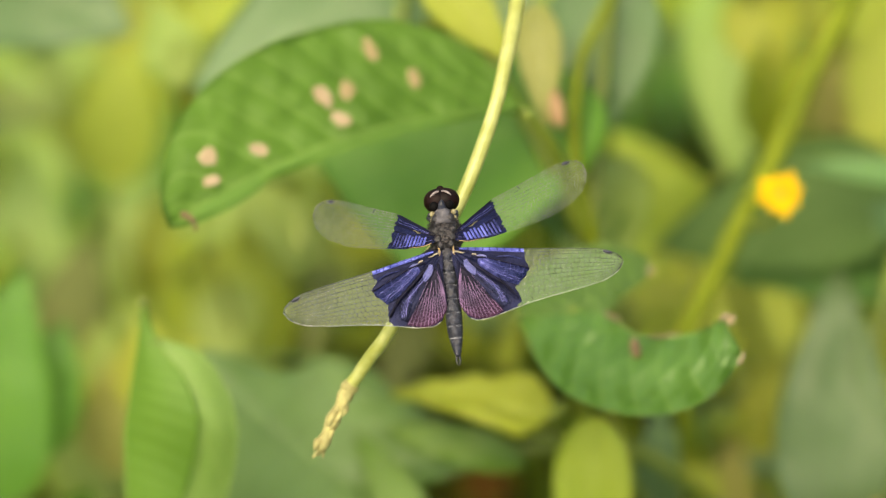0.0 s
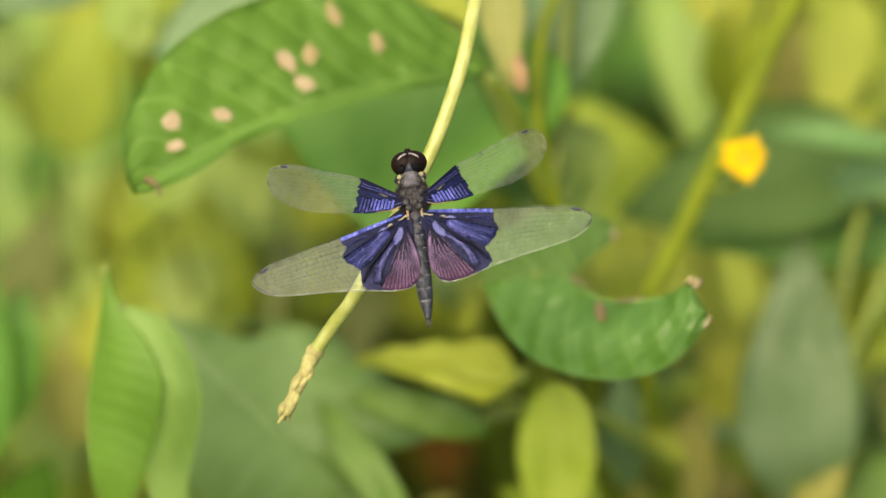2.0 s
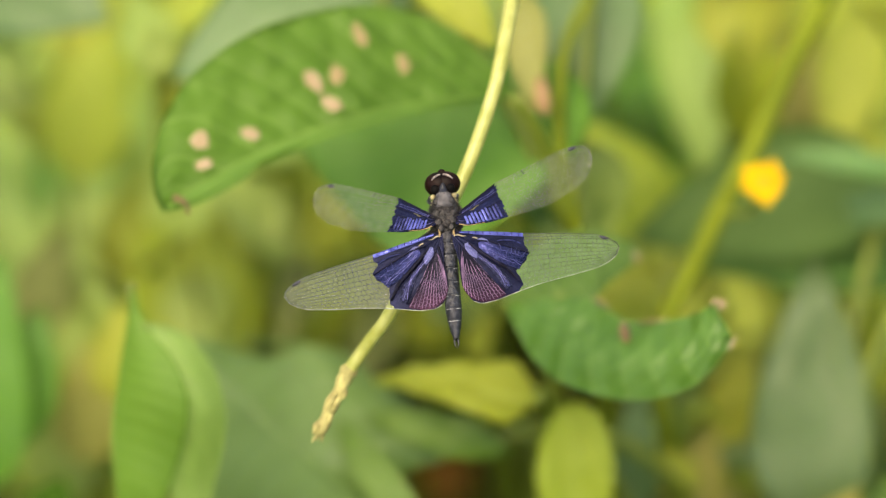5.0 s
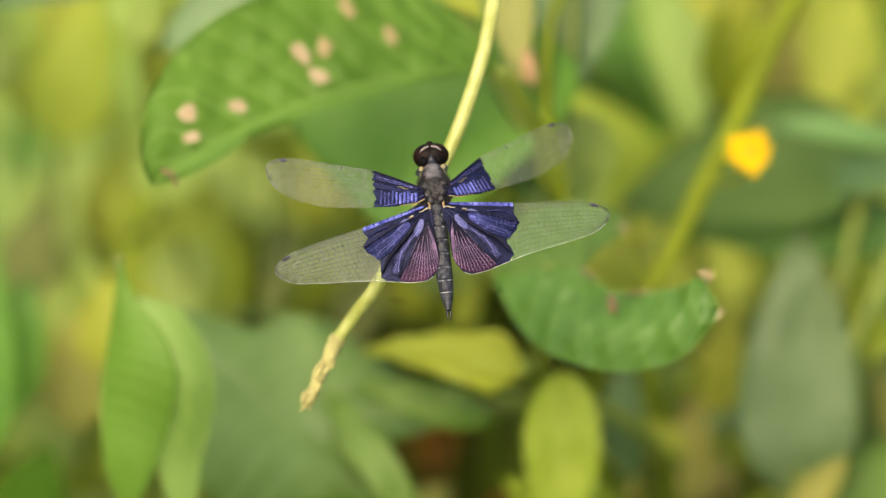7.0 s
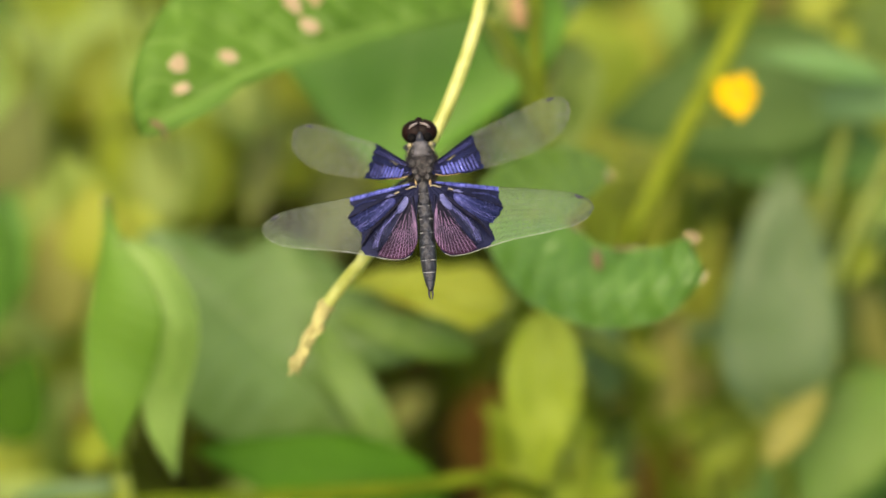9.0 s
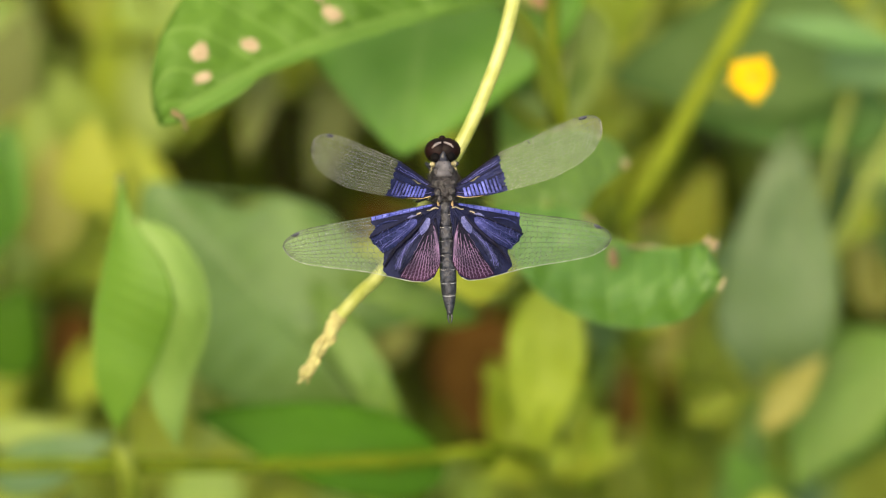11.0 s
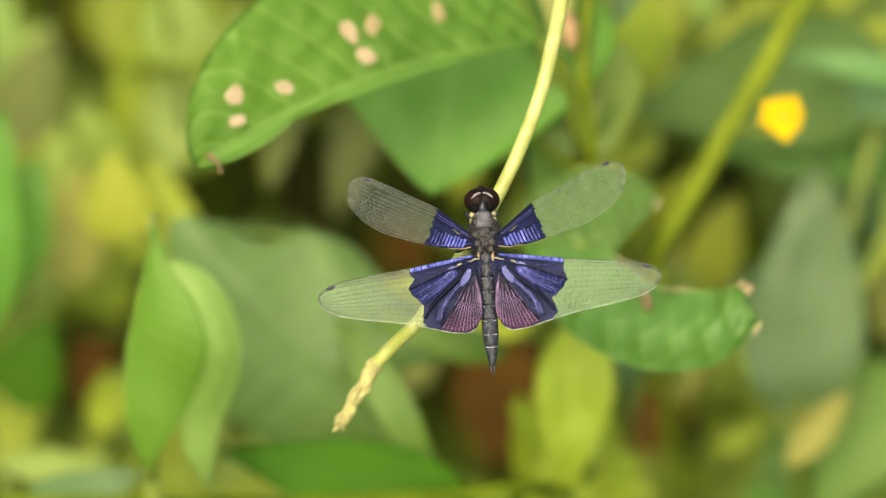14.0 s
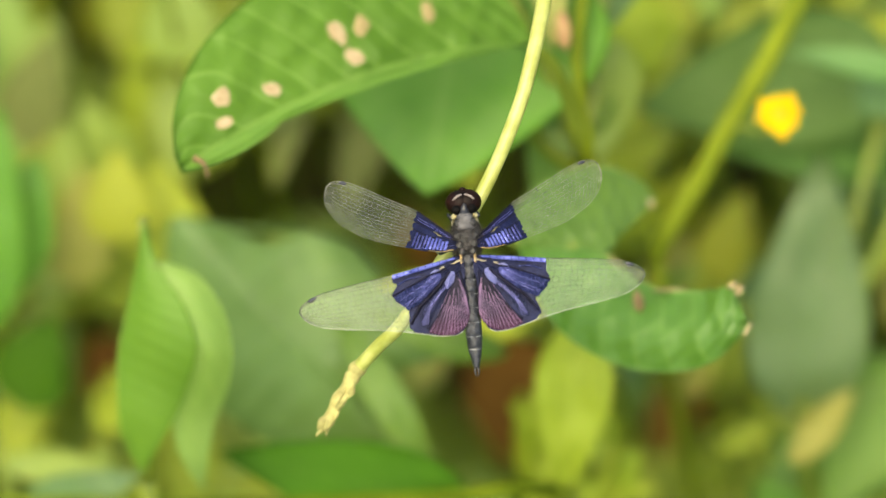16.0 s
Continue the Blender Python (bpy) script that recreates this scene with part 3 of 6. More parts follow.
def leaf_surface(base, tip, width, kind="ovate", kind2=None, face=(0, 0.2, -1), fold=8, fold2=None, sag=0.06, wave=0.02, bend=0.0, lobes=0.0, veins=9, relief=0.006, relief2=None):
    """A function of s (0 base to 1 tip) and t (-1 to 1 across) to a world point on a leaf blade. Points in slope millimetres."""
    a, b = V(*base), V(*tip)
    along = (b - a)
    length = along.length
    along.normalize()
    n = turn(*face)
    n = (n - along * n.dot(along)).normalized()
    side = along.cross(n)
    w = width * 0.0005
    f1, f2 = radians(fold), radians(fold if fold2 is None else fold2)
    prof, prof2 = PROFILES[kind], PROFILES[kind2 or kind]
    seed = Vector((a.x * 91, a.y * 53, a.z * 71))

    def at(s, t):
        h = w * (prof(s) if t >= 0 else prof2(s))
        f = f1 if t >= 0 else f2
        p = a + along * (length * (s - lobes * (1 - s) ** 3 * abs(t) ** 1.5)) + n * (sag * length * 4 * s * (1 - s)) + side * (bend * length * 4 * s * (1 - s))
        q = (s - 0.45 * abs(t) * 0.5) * veins + 0.9 * noise.noise(seed + Vector((s * 4, t * 2, 3)))
        rib = (0.5 + 0.5 * math.cos(q * 2 * math.pi)) * (0.6 + 0.5 * noise.noise(seed + Vector((s * 6, t * 3, 9))))
        ruff = noise.noise(seed + Vector((s * 5, t * 2.2, 0))) * wave * length + math.sin(s * 23 + t * 3 + a.x * 300) * wave * 0.25 * length * abs(t) ** 2
        return p + side * (t * h * math.cos(f)) + n * (abs(t) * h * math.sin(f) + ruff - rib * (relief if t >= 0 or relief2 is None else relief2) * w * 4 * min(1, abs(t) * 3) * (1 - abs(t)))
    at.normal = n
    return at


def leaf(plant, base, tip, width, mat, kind="ovate", fine=False, label="", stalk=True, thick_stalk=0.001, **shape):
    """One leaf of a plant: a thin two-sided blade, its midrib, and a stalk that runs to the plant's stem."""
    at = leaf_surface(base, tip, width, kind, **shape)
    ns, nt = (56, 28) if fine else (22, 10)
    verts, uvs = [], []
    thick = 0.00016
    for layer in (1, -1):
        for i in range(ns + 1):
            s = 0.004 + 0.992 * i / ns
            for k in range(nt + 1):
                t = -1 + 2 * k / nt
                verts.append(at(s, t) + at.normal * (thick * layer))
                uvs.append((s, (t + 1) / 2))
    row, half = nt + 1, (ns + 1) * (nt + 1)
    faces = []
    for i in range(ns):
        for k in range(nt):
            q = (i * row + k, i * row + k + 1, (i + 1) * row + k + 1, (i + 1) * row + k)
            faces.append(q)
            faces.append(tuple(half + x for x in reversed(q)))
    rim = [i * row for i in range(ns + 1)] + [ns * row + k for k in range(1, row)] + [i * row + nt for i in reversed(range(ns))] + [k for k in reversed(range(1, nt))]
    for a, b in zip(rim, rim[1:] + rim[:1]):
        faces.append((b, a, half + a, half + b))
    origin = plant.location
    blade = part("leaf", mesh("leaf", [v - origin for v in verts], faces, mat, uvs), plant, label)
    ridge = [at(0.02 + 0.9 * i / 14, 0.0) - origin - at.normal * 0.0001 for i in range(15)]
    r = 0.00045 if width > 18 else 0.0003
    v, f = tube_data(ridge, [r, r * 0.75, r * 0.2], 6)
    part("midrib", mesh("midrib", v, f, RIBS[mat.name]), blade)
    if stalk:
        a = V(*base)
        top = STEM[plant.name]
        mid = (a + top) / 2 + Vector((0, 0, 0.006))
        tube("leaf_stalk", [a - origin, mid - origin, top - origin], [thick_stalk, thick_stalk * 1.3], STALK, plant, 10, 6)
    return blade, at


STEM = {}
RIBS = {m.name: m for m in (STALK,)}
for m in (FRESH, DEEPG, GREY, LIME, OLIVE, SPROUT, YOUNG, SCARRED, CURLED, UNDER, SHADE, DULL, TAN, STRAW, HEART, PALEG, CRESCENT, BUD, DEAD):
    RIBS[m.name] = m


def plant(name, top, label, category="plant", group="", foot=None, r=0.0022, mat=None):
    """A plant that grows from the ground: its Empty stands at the foot, its stem runs up to the given point."""
    p = V(*top)
    f = Vector((p.x + 0.02, p.y + 0.015, 0)) if foot is None else Vector(foot)
    ob = new(name)
    ob.location = f
    ob.empty_display_size = 0.02
    STEM[ob.name] = p
    mid = f.lerp(p, 0.5) + Vector((0.008, 0.006, 0))
    tube("stem", [f - Vector((0, 0, 0.01)) - f, mid - f, p - f], [r * 1.2, r * 0.7], mat or STALK, ob, 18, 8)
    return tagged(ob, label, category, group)


def lobed_leaf(plant, rim, centre, mat):
    """A broad leaf with pointed lobes: its margin runs smoothly through the given points, the blade domes up between them."""
    o = plant.location
    c = V(*centre)
    loop = [V(*p) for p in rim]
    n = len(loop)
    edge = smooth_path(loop[-2:] + loop + loop[:3], 8 * (n + 4) + 1)[16:16 + 8 * n]
    top, tip = loop[3], loop[12]
    along = (tip - top).normalized()
    side = along.cross(DEEP).normalized()
    rings, sides = 18, len(edge)
    verts, uvs, faces = [], [], []
    for layer in (0.00016, -0.00016):
        for i in range(rings + 1):
            f = (i + 0.02) / (rings + 0.02)
            for e in edge:
                p = c.lerp(e, f)
                s, t = (p - top).dot(along) / (tip - top).length, (p - top).dot(side) / 0.05
                p = p - DEEP * (0.003 * (1 - f * f) + layer + 0.0012 * noise.noise(p * 70) + 0.0004 * math.cos((s - 0.4 * abs(t)) * 50) * f)
                verts.append(p - o)
                uvs.append((min(1, max(0, s)), min(1, max(0, 0.5 + 0.5 * t))))
    half = (rings + 1) * sides
    for i in range(rings):
        for k in range(sides):
            q = (k + 1) % sides
            a = (i * sides + k, (i + 1) * sides + k, (i + 1) * sides + q, i * sides + q)
            faces += [a, tuple(half + x for x in reversed(a))]
    for k in range(sides):
        q = (k + 1) % sides
        a, b = rings * sides + k, rings * sides + q
        faces.append((b, a, half + a, half + b))
    blade = part("leaf", mesh("leaf", verts, faces, mat, uvs), plant, "broad grey-green leaf with pointed lobes")
    for k, (x, r) in enumerate(((tip, 0.0005), (loop[7], 0.0004), (loop[0], 0.0004))):
        path = [top.lerp(x, 0.03 + 0.9 * j / 12) - DEEP * (0.0004 + 0.003 * math.sin(math.pi * j / 12)) - o for j in range(13)]
        part("midrib" if k == 0 else "side_rib", mesh("rib", *tube_data(path, [r, r * 0.2], 6), mat), blade)
    tube("leaf_stalk", [top - o, (top + STEM[plant.name]) / 2 - o, STEM[plant.name] - o], [0.001, 0.0013], STALK, plant, 10, 6)
    return blade


def sheet_leaf(plant, inner, outer, mat, swell, label, veins=9, ridge=0.0003):
    """A leaf half that curls: a thin blade between two edge lines, swollen towards the light, with ribs from edge to edge."""
    o, nu, nv = plant.location, 44, 22
    a, b = (smooth_path([V(*p) for p in c], nu + 1) for c in (inner, outer))
    verts, uvs, faces = [], [], []
    for layer in (-0.00016, 0.00016):
        for i in range(nu + 1):
            for k in range(nv + 1):
                s, t = i / nu, k / nv
                p = a[i].lerp(b[i], t)
                rag = 0.0006 * noise.noise(Vector((s * 14, 3.1, layer * 0))) * (1 - t) ** 6
                rib = ridge * math.cos((s + 0.16 * t * t) * veins * 2 * math.pi + noise.noise(p * 60)) * math.sin(math.pi * t) ** 0.7
                verts.append(p - DEEP * (swell * math.sin(math.pi * t) * math.sin(math.pi * (0.12 + 0.8 * s)) + rib + layer + 0.001 * noise.noise(p * 90)) + UP * rag - o)
                uvs.append((s, 0.5 + 0.5 * t))
    half = (nu + 1) * (nv + 1)
    for i in range(nu):
        for k in range(nv):
            q = (i * (nv + 1) + k, i * (nv + 1) + k + 1, (i + 1) * (nv + 1) + k + 1, (i + 1) * (nv + 1) + k)
            faces += [q, tuple(half + x for x in reversed(q))]
    rim = [i * (nv + 1) for i in range(nu + 1)] + [nu * (nv + 1) + k for k in range(1, nv + 1)] + [i * (nv + 1) + nv for i in reversed(range(nu))] + list(reversed(range(1, nv)))
    for x, y in zip(rim, rim[1:] + rim[:1]):
        faces.append((y, x, half + x, half + y))
    blade = part("leaf", mesh("leaf", verts, faces, mat, uvs), plant, label)
    tube("leaf_stalk", [a[0] - o, (a[0] + STEM[plant.name]) / 2 - o, STEM[plant.name] - o], [0.001, 0.0013], STALK, plant, 10, 6)
    return blade


# ---- the weeds round the perch, nearest first ----
weed = plant('broadleaf_weed', (24.2, 11.7, 72.0), 'broad-leaved green weed with a scarred leaf beside the vine', group='weeds')
scarred, scarred_at = leaf(weed, (14.5, 33.6, 46.0), (-43.3, 13.5, 21.0), 40.7, SCARRED, 'blunt', kind2='snub', fine=True, fold=3, fold2=-6, sag=0.03, bend=0.06, wave=0.012, veins=10, relief=0.006, relief2=0.0, label='large green leaf with tan insect scars')
leaf(weed, (4.7, 47.9, 80.0), (-2.3, 5.7, 66.0), 58.0, UNDER, 'ovate', fine=True, fold=4, wave=0.02, veins=8, face=(-0.1, 0.5, -1), stalk=False, label='soft green leaf below the scarred one')
leaf(weed, (27.0, 31.0, 100.0), (16.5, 1.0, 92.0), 17.0, UNDER, 'ovate', fold=6, wave=0.03, face=(-0.1, 0.5, -1), stalk=False)
red_leaf, _ = leaf(weed, (16.0, 53.1, 62.0), (17.8, 31.3, 59.0), 8.6, BUD, 'ovate', fold=8, stalk=False, label='small yellow-green leaf with a reddish tip')
leaf(weed, (29.3, 61.5, 85.0), (22.9, 27.4, 80.0), 22.1, GREY, 'ovate')
folded = plant('folded_leaf_weed', (-48.1, -42.9, 60.0), 'fresh green weed with a folded upright leaf', group='weeds')
sheet_leaf(folded, ((-49.2, 3.3, 41.0), (-50.3, -4.2, 41.0), (-51.6, -11.3, 42.0), (-53.0, -19.3, 43.0), (-53.0, -26.8, 45.0), (-52.2, -33.5, 47.0), (-49.1, -39.8, 49.0)),
           ((-49.0, 3.1, 41.0), (-47.6, -1.4, 40.0), (-45.5, -5.7, 38.0), (-42.1, -10.1, 36.0), (-39.9, -16.6, 36.0), (-41.1, -23.5, 39.0), (-43.6, -30.4, 43.0), (-48.4, -40.0, 49.0)), YOUNG, 0.0012, "bright green leaf folded along its midrib", 20, 0.00016)
sheet_leaf(folded, ((-46.7, -3.7, 39.0), (-44.4, -7.2, 38.0), (-41.9, -10.8, 37.0), (-40.1, -16.6, 37.0), (-41.3, -23.5, 40.0), (-43.6, -30.3, 44.0), (-42.5, -36.9, 49.0), (-38.8, -43.4, 55.0)),
           ((-46.1, -3.3, 40.0), (-39.9, -5.7, 40.0), (-35.7, -11.4, 40.0), (-34.0, -18.0, 40.0), (-34.7, -24.6, 42.5), (-36.7, -31.2, 46.5), (-37.6, -37.4, 50.5), (-38.3, -43.6, 55.0)), CRESCENT, 0.0008, "narrow pale green leaf half with a tan tip", 14, 0.0001)
heart = plant('heart_leaf_plant', (-32.0, -8.4, 100.0), 'plant with a broad grey-green heart-shaped leaf', group='weeds')
lobed_leaf(heart, ((-45.0, -2.2, 93.0), (-36.3, -3.5, 92.0), (-28.5, -5.9, 91.0), (-21.9, -3.8, 92.0), (-14.4, -6.0, 91.0), (-8.2, -12.1, 90.0),
                   (-0.4, -17.2, 89.0), (9.0, -22.0, 88.0), (0.5, -24.6, 87.0), (-6.5, -27.2, 87.0), (-8.0, -32.0, 86.0), (-4.4, -38.8, 84.0),
                   (1.2, -47.5, 80.0), (-7.4, -46.5, 84.0), (-20.9, -42.5, 88.0), (-33.6, -37.0, 92.0), (-43.4, -27.2, 95.0), (-46.2, -13.6, 95.0)), (-24.6, -21.7, 86.0), HEART)
leaf(heart, (-16.6, -17.3, 84.0), (2.5, -48.0, 78.0), 7.2, FRESH, 'lance', stalk=False)
leaf(heart, (7.1, -48.7, 74.0), (-36.3, -39.5, 72.0), 17.2, DEEPG, 'ovate', stalk=False)
leaf(heart, (12.6, -23.4, 86.0), (-12.2, -16.8, 84.0), 7.6, FRESH, 'lance', fold=5, wave=0.03, stalk=False)
curled = plant('curled_leaf_weed', (19.2, -4.1, 112.0), 'green weed with a curled leaf with ragged brown edges', group='weeds')
curled_leaf = sheet_leaf(curled, ((21.8, -0.4, 46.0), (27.5, -0.8, 42.0), (30.7, -3.8, 40.0), (36.3, -5.5, 36.0), (42.9, -5.1, 31.0), (46.4, -3.7, 26.0), (48.7, -7.2, 24.0)),
                         ((12.5, -0.9, 52.0), (16.0, -8.9, 46.0), (20.7, -14.3, 40.0), (28.2, -17.8, 34.0), (35.7, -18.7, 30.0), (43.8, -16.6, 26.0), (50.0, -10.0, 24.0)), CURLED, 0.0035, "green leaf curled back with browned ragged edge")
sheet_leaf(curled, ((12.5, -0.5, 52.0), (12.6, 4.7, 57.0), (17.8, 9.5, 60.0), (25.4, 11.9, 60.0), (32.1, 10.6, 58.0), (35.5, 7.4, 54.0)),
           ((12.6, -0.9, 52.0), (17.9, -1.9, 48.0), (22.7, -1.2, 45.0), (27.6, -0.4, 44.0), (30.0, 2.2, 48.0), (35.1, 6.2, 53.0)), CURLED, 0.0015, "upper half of the curled green leaf")
yellowing = plant('yellowing_weed', (19.5, -20.0, 90.0), 'low weed with yellowing lime leaves', group='weeds')
leaf(yellowing, (33.7, -33.0, 113.0), (35.3, -10.0, 108.0), 9.5, GREY, 'ovate', fold=6, wave=0.03, face=(-0.1, 0.7, -1))
leaf(yellowing, (17.2, -15.9, 74.0), (-10.3, -11.0, 80.0), 13.2, OLIVE, 'heart', fine=True, wave=0.045, sag=0.06, face=(0, 0.75, -1))
leaf(yellowing, (23.9, -15.6, 75.0), (22.9, -46.6, 85.0), 14.9, SPROUT, 'ovate', wave=0.04, face=(0, 0.6, -1), stalk=False)
leaf(yellowing, (25.5, -51.0, 105.0), (15.3, -34.8, 98.0), 7.8, SPROUT, 'ovate', face=(0, 0.7, -1))
leaf(yellowing, (25.5, -51.0, 105.0), (18.2, -45.5, 98.0), 8.8, SPROUT, 'ovate', face=(0, 0.7, -1))
leaf(yellowing, (25.5, -51.0, 105.0), (30.7, -41.1, 98.0), 8.8, SPROUT, 'ovate', face=(0, 0.7, -1))
leaf(yellowing, (25.5, -51.0, 105.0), (39.7, -47.7, 98.0), 8.8, SPROUT, 'ovate', face=(0, 0.7, -1))
leaf(yellowing, (25.5, -51.0, 105.0), (33.4, -35.1, 98.0), 6.8, SPROUT, 'ovate', face=(0, 0.7, -1))
leaf(yellowing, (25.5, -51.0, 105.0), (13.5, -51.5, 98.0), 7.8, SPROUT, 'ovate', face=(0, 0.7, -1))
tall = plant('flower_weed', (37.6, -6.8, 92.0), 'tall weed stalk bearing one small yellow flower', group='weeds', r=0.0017, mat=TALLSTALK)
greyleaf = plant('grey_leaf_weed', (64.6, -37.5, 110.0), 'weed with broad grey-green leaves', group='weeds')
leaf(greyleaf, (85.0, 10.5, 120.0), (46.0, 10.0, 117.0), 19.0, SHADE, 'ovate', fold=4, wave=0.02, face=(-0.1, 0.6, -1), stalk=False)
leaf(greyleaf, (84.5, 23.6, 102.0), (59.0, 28.0, 102.0), 5.5, HEART, 'lance', fold=5, wave=0.02, face=(-0.1, 0.6, -1), stalk=False, label='narrow pale green leaf')
leaf(greyleaf, (64.0, -36.3, 108.0), (66.1, 10.5, 104.0), 23.4, GREY, 'ovate', fold=2, face=(0, 0.85, -1), wave=0.035)
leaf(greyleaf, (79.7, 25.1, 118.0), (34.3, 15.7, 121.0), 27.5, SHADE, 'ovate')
leaf(greyleaf, (91.8, -33.3, 150.0), (57.2, -63.3, 145.0), 29.1, FRESH, 'ovate', face=(0, 0.8, -1))
leaf(greyleaf, (87.8, -26.1, 150.0), (79.6, -11.9, 145.0), 10.0, STRAW, 'ovate', stalk=False)
leaf(greyleaf, (86.2, -27.2, 122.0), (69.0, -54.8, 118.0), 19.0, UNDER, 'ovate', stalk=False)
leaf(greyleaf, (50.4, -42.9, 130.0), (60.6, -40.6, 128.0), 7.0, LIME, 'ovate')
leaf(greyleaf, (62.0, -42.8, 100.0), (72.6, -29.9, 102.0), 7.2, STRAW, 'lance', fold=25, stalk=False)
leaf(greyleaf, (89.3, 20.0, 105.0), (63.5, 18.4, 125.0), 8.3, GREY, 'ovate')
pale = plant('pale_leaf_weed', (-3.6, 65.3, 110.0), 'weed with pale grey-green leaves', group='weeds')
leaf(pale, (-3.0, 63.6, 95.0), (-44.4, 42.2, 90.0), 28.0, GREY, 'ovate')
leaf(pale, (-85.4, 68.7, 120.0), (-55.5, 54.9, 110.0), 28.5, GREY, 'ovate')
leaf(pale, (-8.4, 48.5, 80.0), (20.5, 15.3, 85.0), 23.0, FRESH, 'ovate')
edge = plant('green_weed', (-84.2, -29.1, 130.0), 'weed with fresh green upright leaves', group='weeds')
leaf(edge, (-83.2, -26.6, 120.0), (-75.0, 15.0, 105.0), 22.5, FRESH, 'ovate')
leaf(edge, (-69.9, -28.0, 160.0), (-64.8, 8.7, 150.0), 15.1, PALEG, 'lance')
leaf(edge, (-76.6, -19.6, 120.0), (-68.5, 5.8, 115.0), 14.8, FRESH, 'lance')
leaf(weed, (30.0, 30.2, 98.0), (20.0, 2.2, 92.0), 17.0, PALEG, 'ovate', wave=0.03, face=(0, 0.6, -1), stalk=False)
hanging = plant('thin_stem_weed', (25.2, 9.0, 74.0), 'weed with thin upright olive-green stems', group='weeds', r=0.0011, mat=TALLSTALK)
tube('side_stem', [STEM[hanging.name] - hanging.location] + [V(*p) - hanging.location for p in ((24.4, 15.2, 68.0), (22.5, 24.6, 65.0), (22.2, 33.1, 64.0), (23.3, 42.8, 66.0), (26.2, 49.9, 70.0), (30.3, 58.1, 76.0))], [0.0011, 0.0011, 0.0008], TALLSTALK, hanging, 20, 8)
tube('side_stem', [STEM[hanging.name] - hanging.location] + [V(*p) - hanging.location for p in ((17.2, 12.8, 84.0), (14.1, 22.4, 82.0), (11.8, 32.1, 82.0), (10.1, 44.0, 84.0))], [0.0009, 0.0007], TALLSTALK, hanging, 16, 8)
limew = plant('lime_weed', (46.7, 22.7, 160.0), 'weed with yellow-green leaves', group='weeds')
leaf(limew, (47.9, -34.5, 186.0), (50.6, -12.0, 181.0), 15.0, TAN, 'ovate', fold=8, wave=0.04, stalk=False)
leaf(limew, (48.0, 62.0, 150.0), (48.3, 28.0, 146.0), 15.5, PALEG, 'ovate', fold=5, wave=0.03, face=(-0.1, 0.7, -1))
leaf(limew, (66.8, 55.0, 164.0), (65.5, 34.0, 160.0), 15.0, STRAW, 'ovate', fold=5, wave=0.04, face=(-0.1, 0.7, -1))
leaf(limew, (49.5, 71.2, 175.0), (49.0, 28.2, 165.0), 24.0, PALEG, 'ovate')
leaf(limew, (80.2, 63.0, 178.0), (67.5, 46.2, 172.0), 12.0, TAN, 'ovate')
leaf(limew, (76.7, 57.3, 152.0), (71.5, 30.7, 148.0), 15.0, LIME, 'ovate', stalk=False)
leaf(limew, (75.3, 68.9, 180.0), (72.4, 38.7, 175.0), 20.5, OLIVE, 'ovate')
leaf(limew, (40.7, 20.0, 150.0), (26.1, 39.6, 150.0), 15.1, OLIVE, 'ovate')
creeper = tagged(new('creeping_stem'), 'green creeping stem lying among the weeds', 'stem')
tube('stem', [V(-182.4, -128.6, 420.0), V(-112.6, -62.1, 140.0), V(-83.6, -52.2, 90.0), V(-52.7, -48.6, 72.0), V(-24.1, -47.6, 69.0), V(0.7, -46.1, 71.0), V(17.3, -45.1, 78.0), V(33.7, -59.9, 160.0), V(57.4, -108.8, 420.0)], [0.0013, 0.0012], CREEPER, creeper, 30, 8)
leaf(yellowing, (-18.4, -31.2, 100.0), (-2.3, -45.2, 98.0), 14.6, FRESH, 'ovate')
leaf(edge, (-70.0, -54.2, 90.0), (-49.1, -45.1, 85.0), 10.6, GREY, 'ovate')
leaf(edge, (-54.8, -49.4, 110.0), (-76.5, -47.1, 110.0), 6.8, PALEG, 'lance', stalk=False)
broad = plant('tall_lime_weed', (-70.3, -0.3, 230.0), 'tall weed with broad yellow-green leaves', group='weeds')
leaf(broad, (-42.9, 33.6, 192.0), (-52.5, 10.0, 187.0), 34.0, LIME, 'ovate', face=(-0.1, 0.85, -1))
leaf(broad, (-64.3, -7.4, 192.0), (-58.8, 14.0, 187.0), 20.6, PALEG, 'ovate', face=(-0.1, 0.85, -1))
leaf(broad, (-46.5, -15.1, 135.0), (-49.1, 4.1, 132.0), 16.9, LIME, 'ovate', face=(-0.1, 0.85, -1))
leaf(broad, (-62.9, -20.1, 140.0), (-61.0, 2.2, 138.0), 14.0, STRAW, 'ovate', face=(-0.1, 0.85, -1))
leaf(broad, (-65.7, -30.2, 183.0), (-60.3, -4.8, 178.0), 17.4, LIME, 'ovate', face=(-0.1, 0.85, -1))
leaf(broad, (-55.5, -27.8, 165.0), (-55.0, -12.2, 162.0), 11.2, OLIVE, 'ovate', face=(-0.1, 0.85, -1))
leaf(broad, (-72.6, 2.7, 160.0), (-67.1, 23.5, 156.0), 15.2, DULL, 'ovate', face=(-0.1, 0.85, -1))
leaf(broad, (-42.6, 16.0, 169.0), (-46.1, -4.1, 165.0), 15.2, PALEG, 'ovate', face=(-0.1, 0.85, -1))
leaf(broad, (-55.3, -3.5, 156.0), (-62.8, 11.8, 153.0), 13.1, PALEG, 'ovate', face=(-0.1, 0.85, -1))
leaf(broad, (-70.4, 5.6, 170.0), (-68.2, 25.2, 168.0), 14.3, PALEG, 'ovate', face=(-0.1, 0.85, -1))
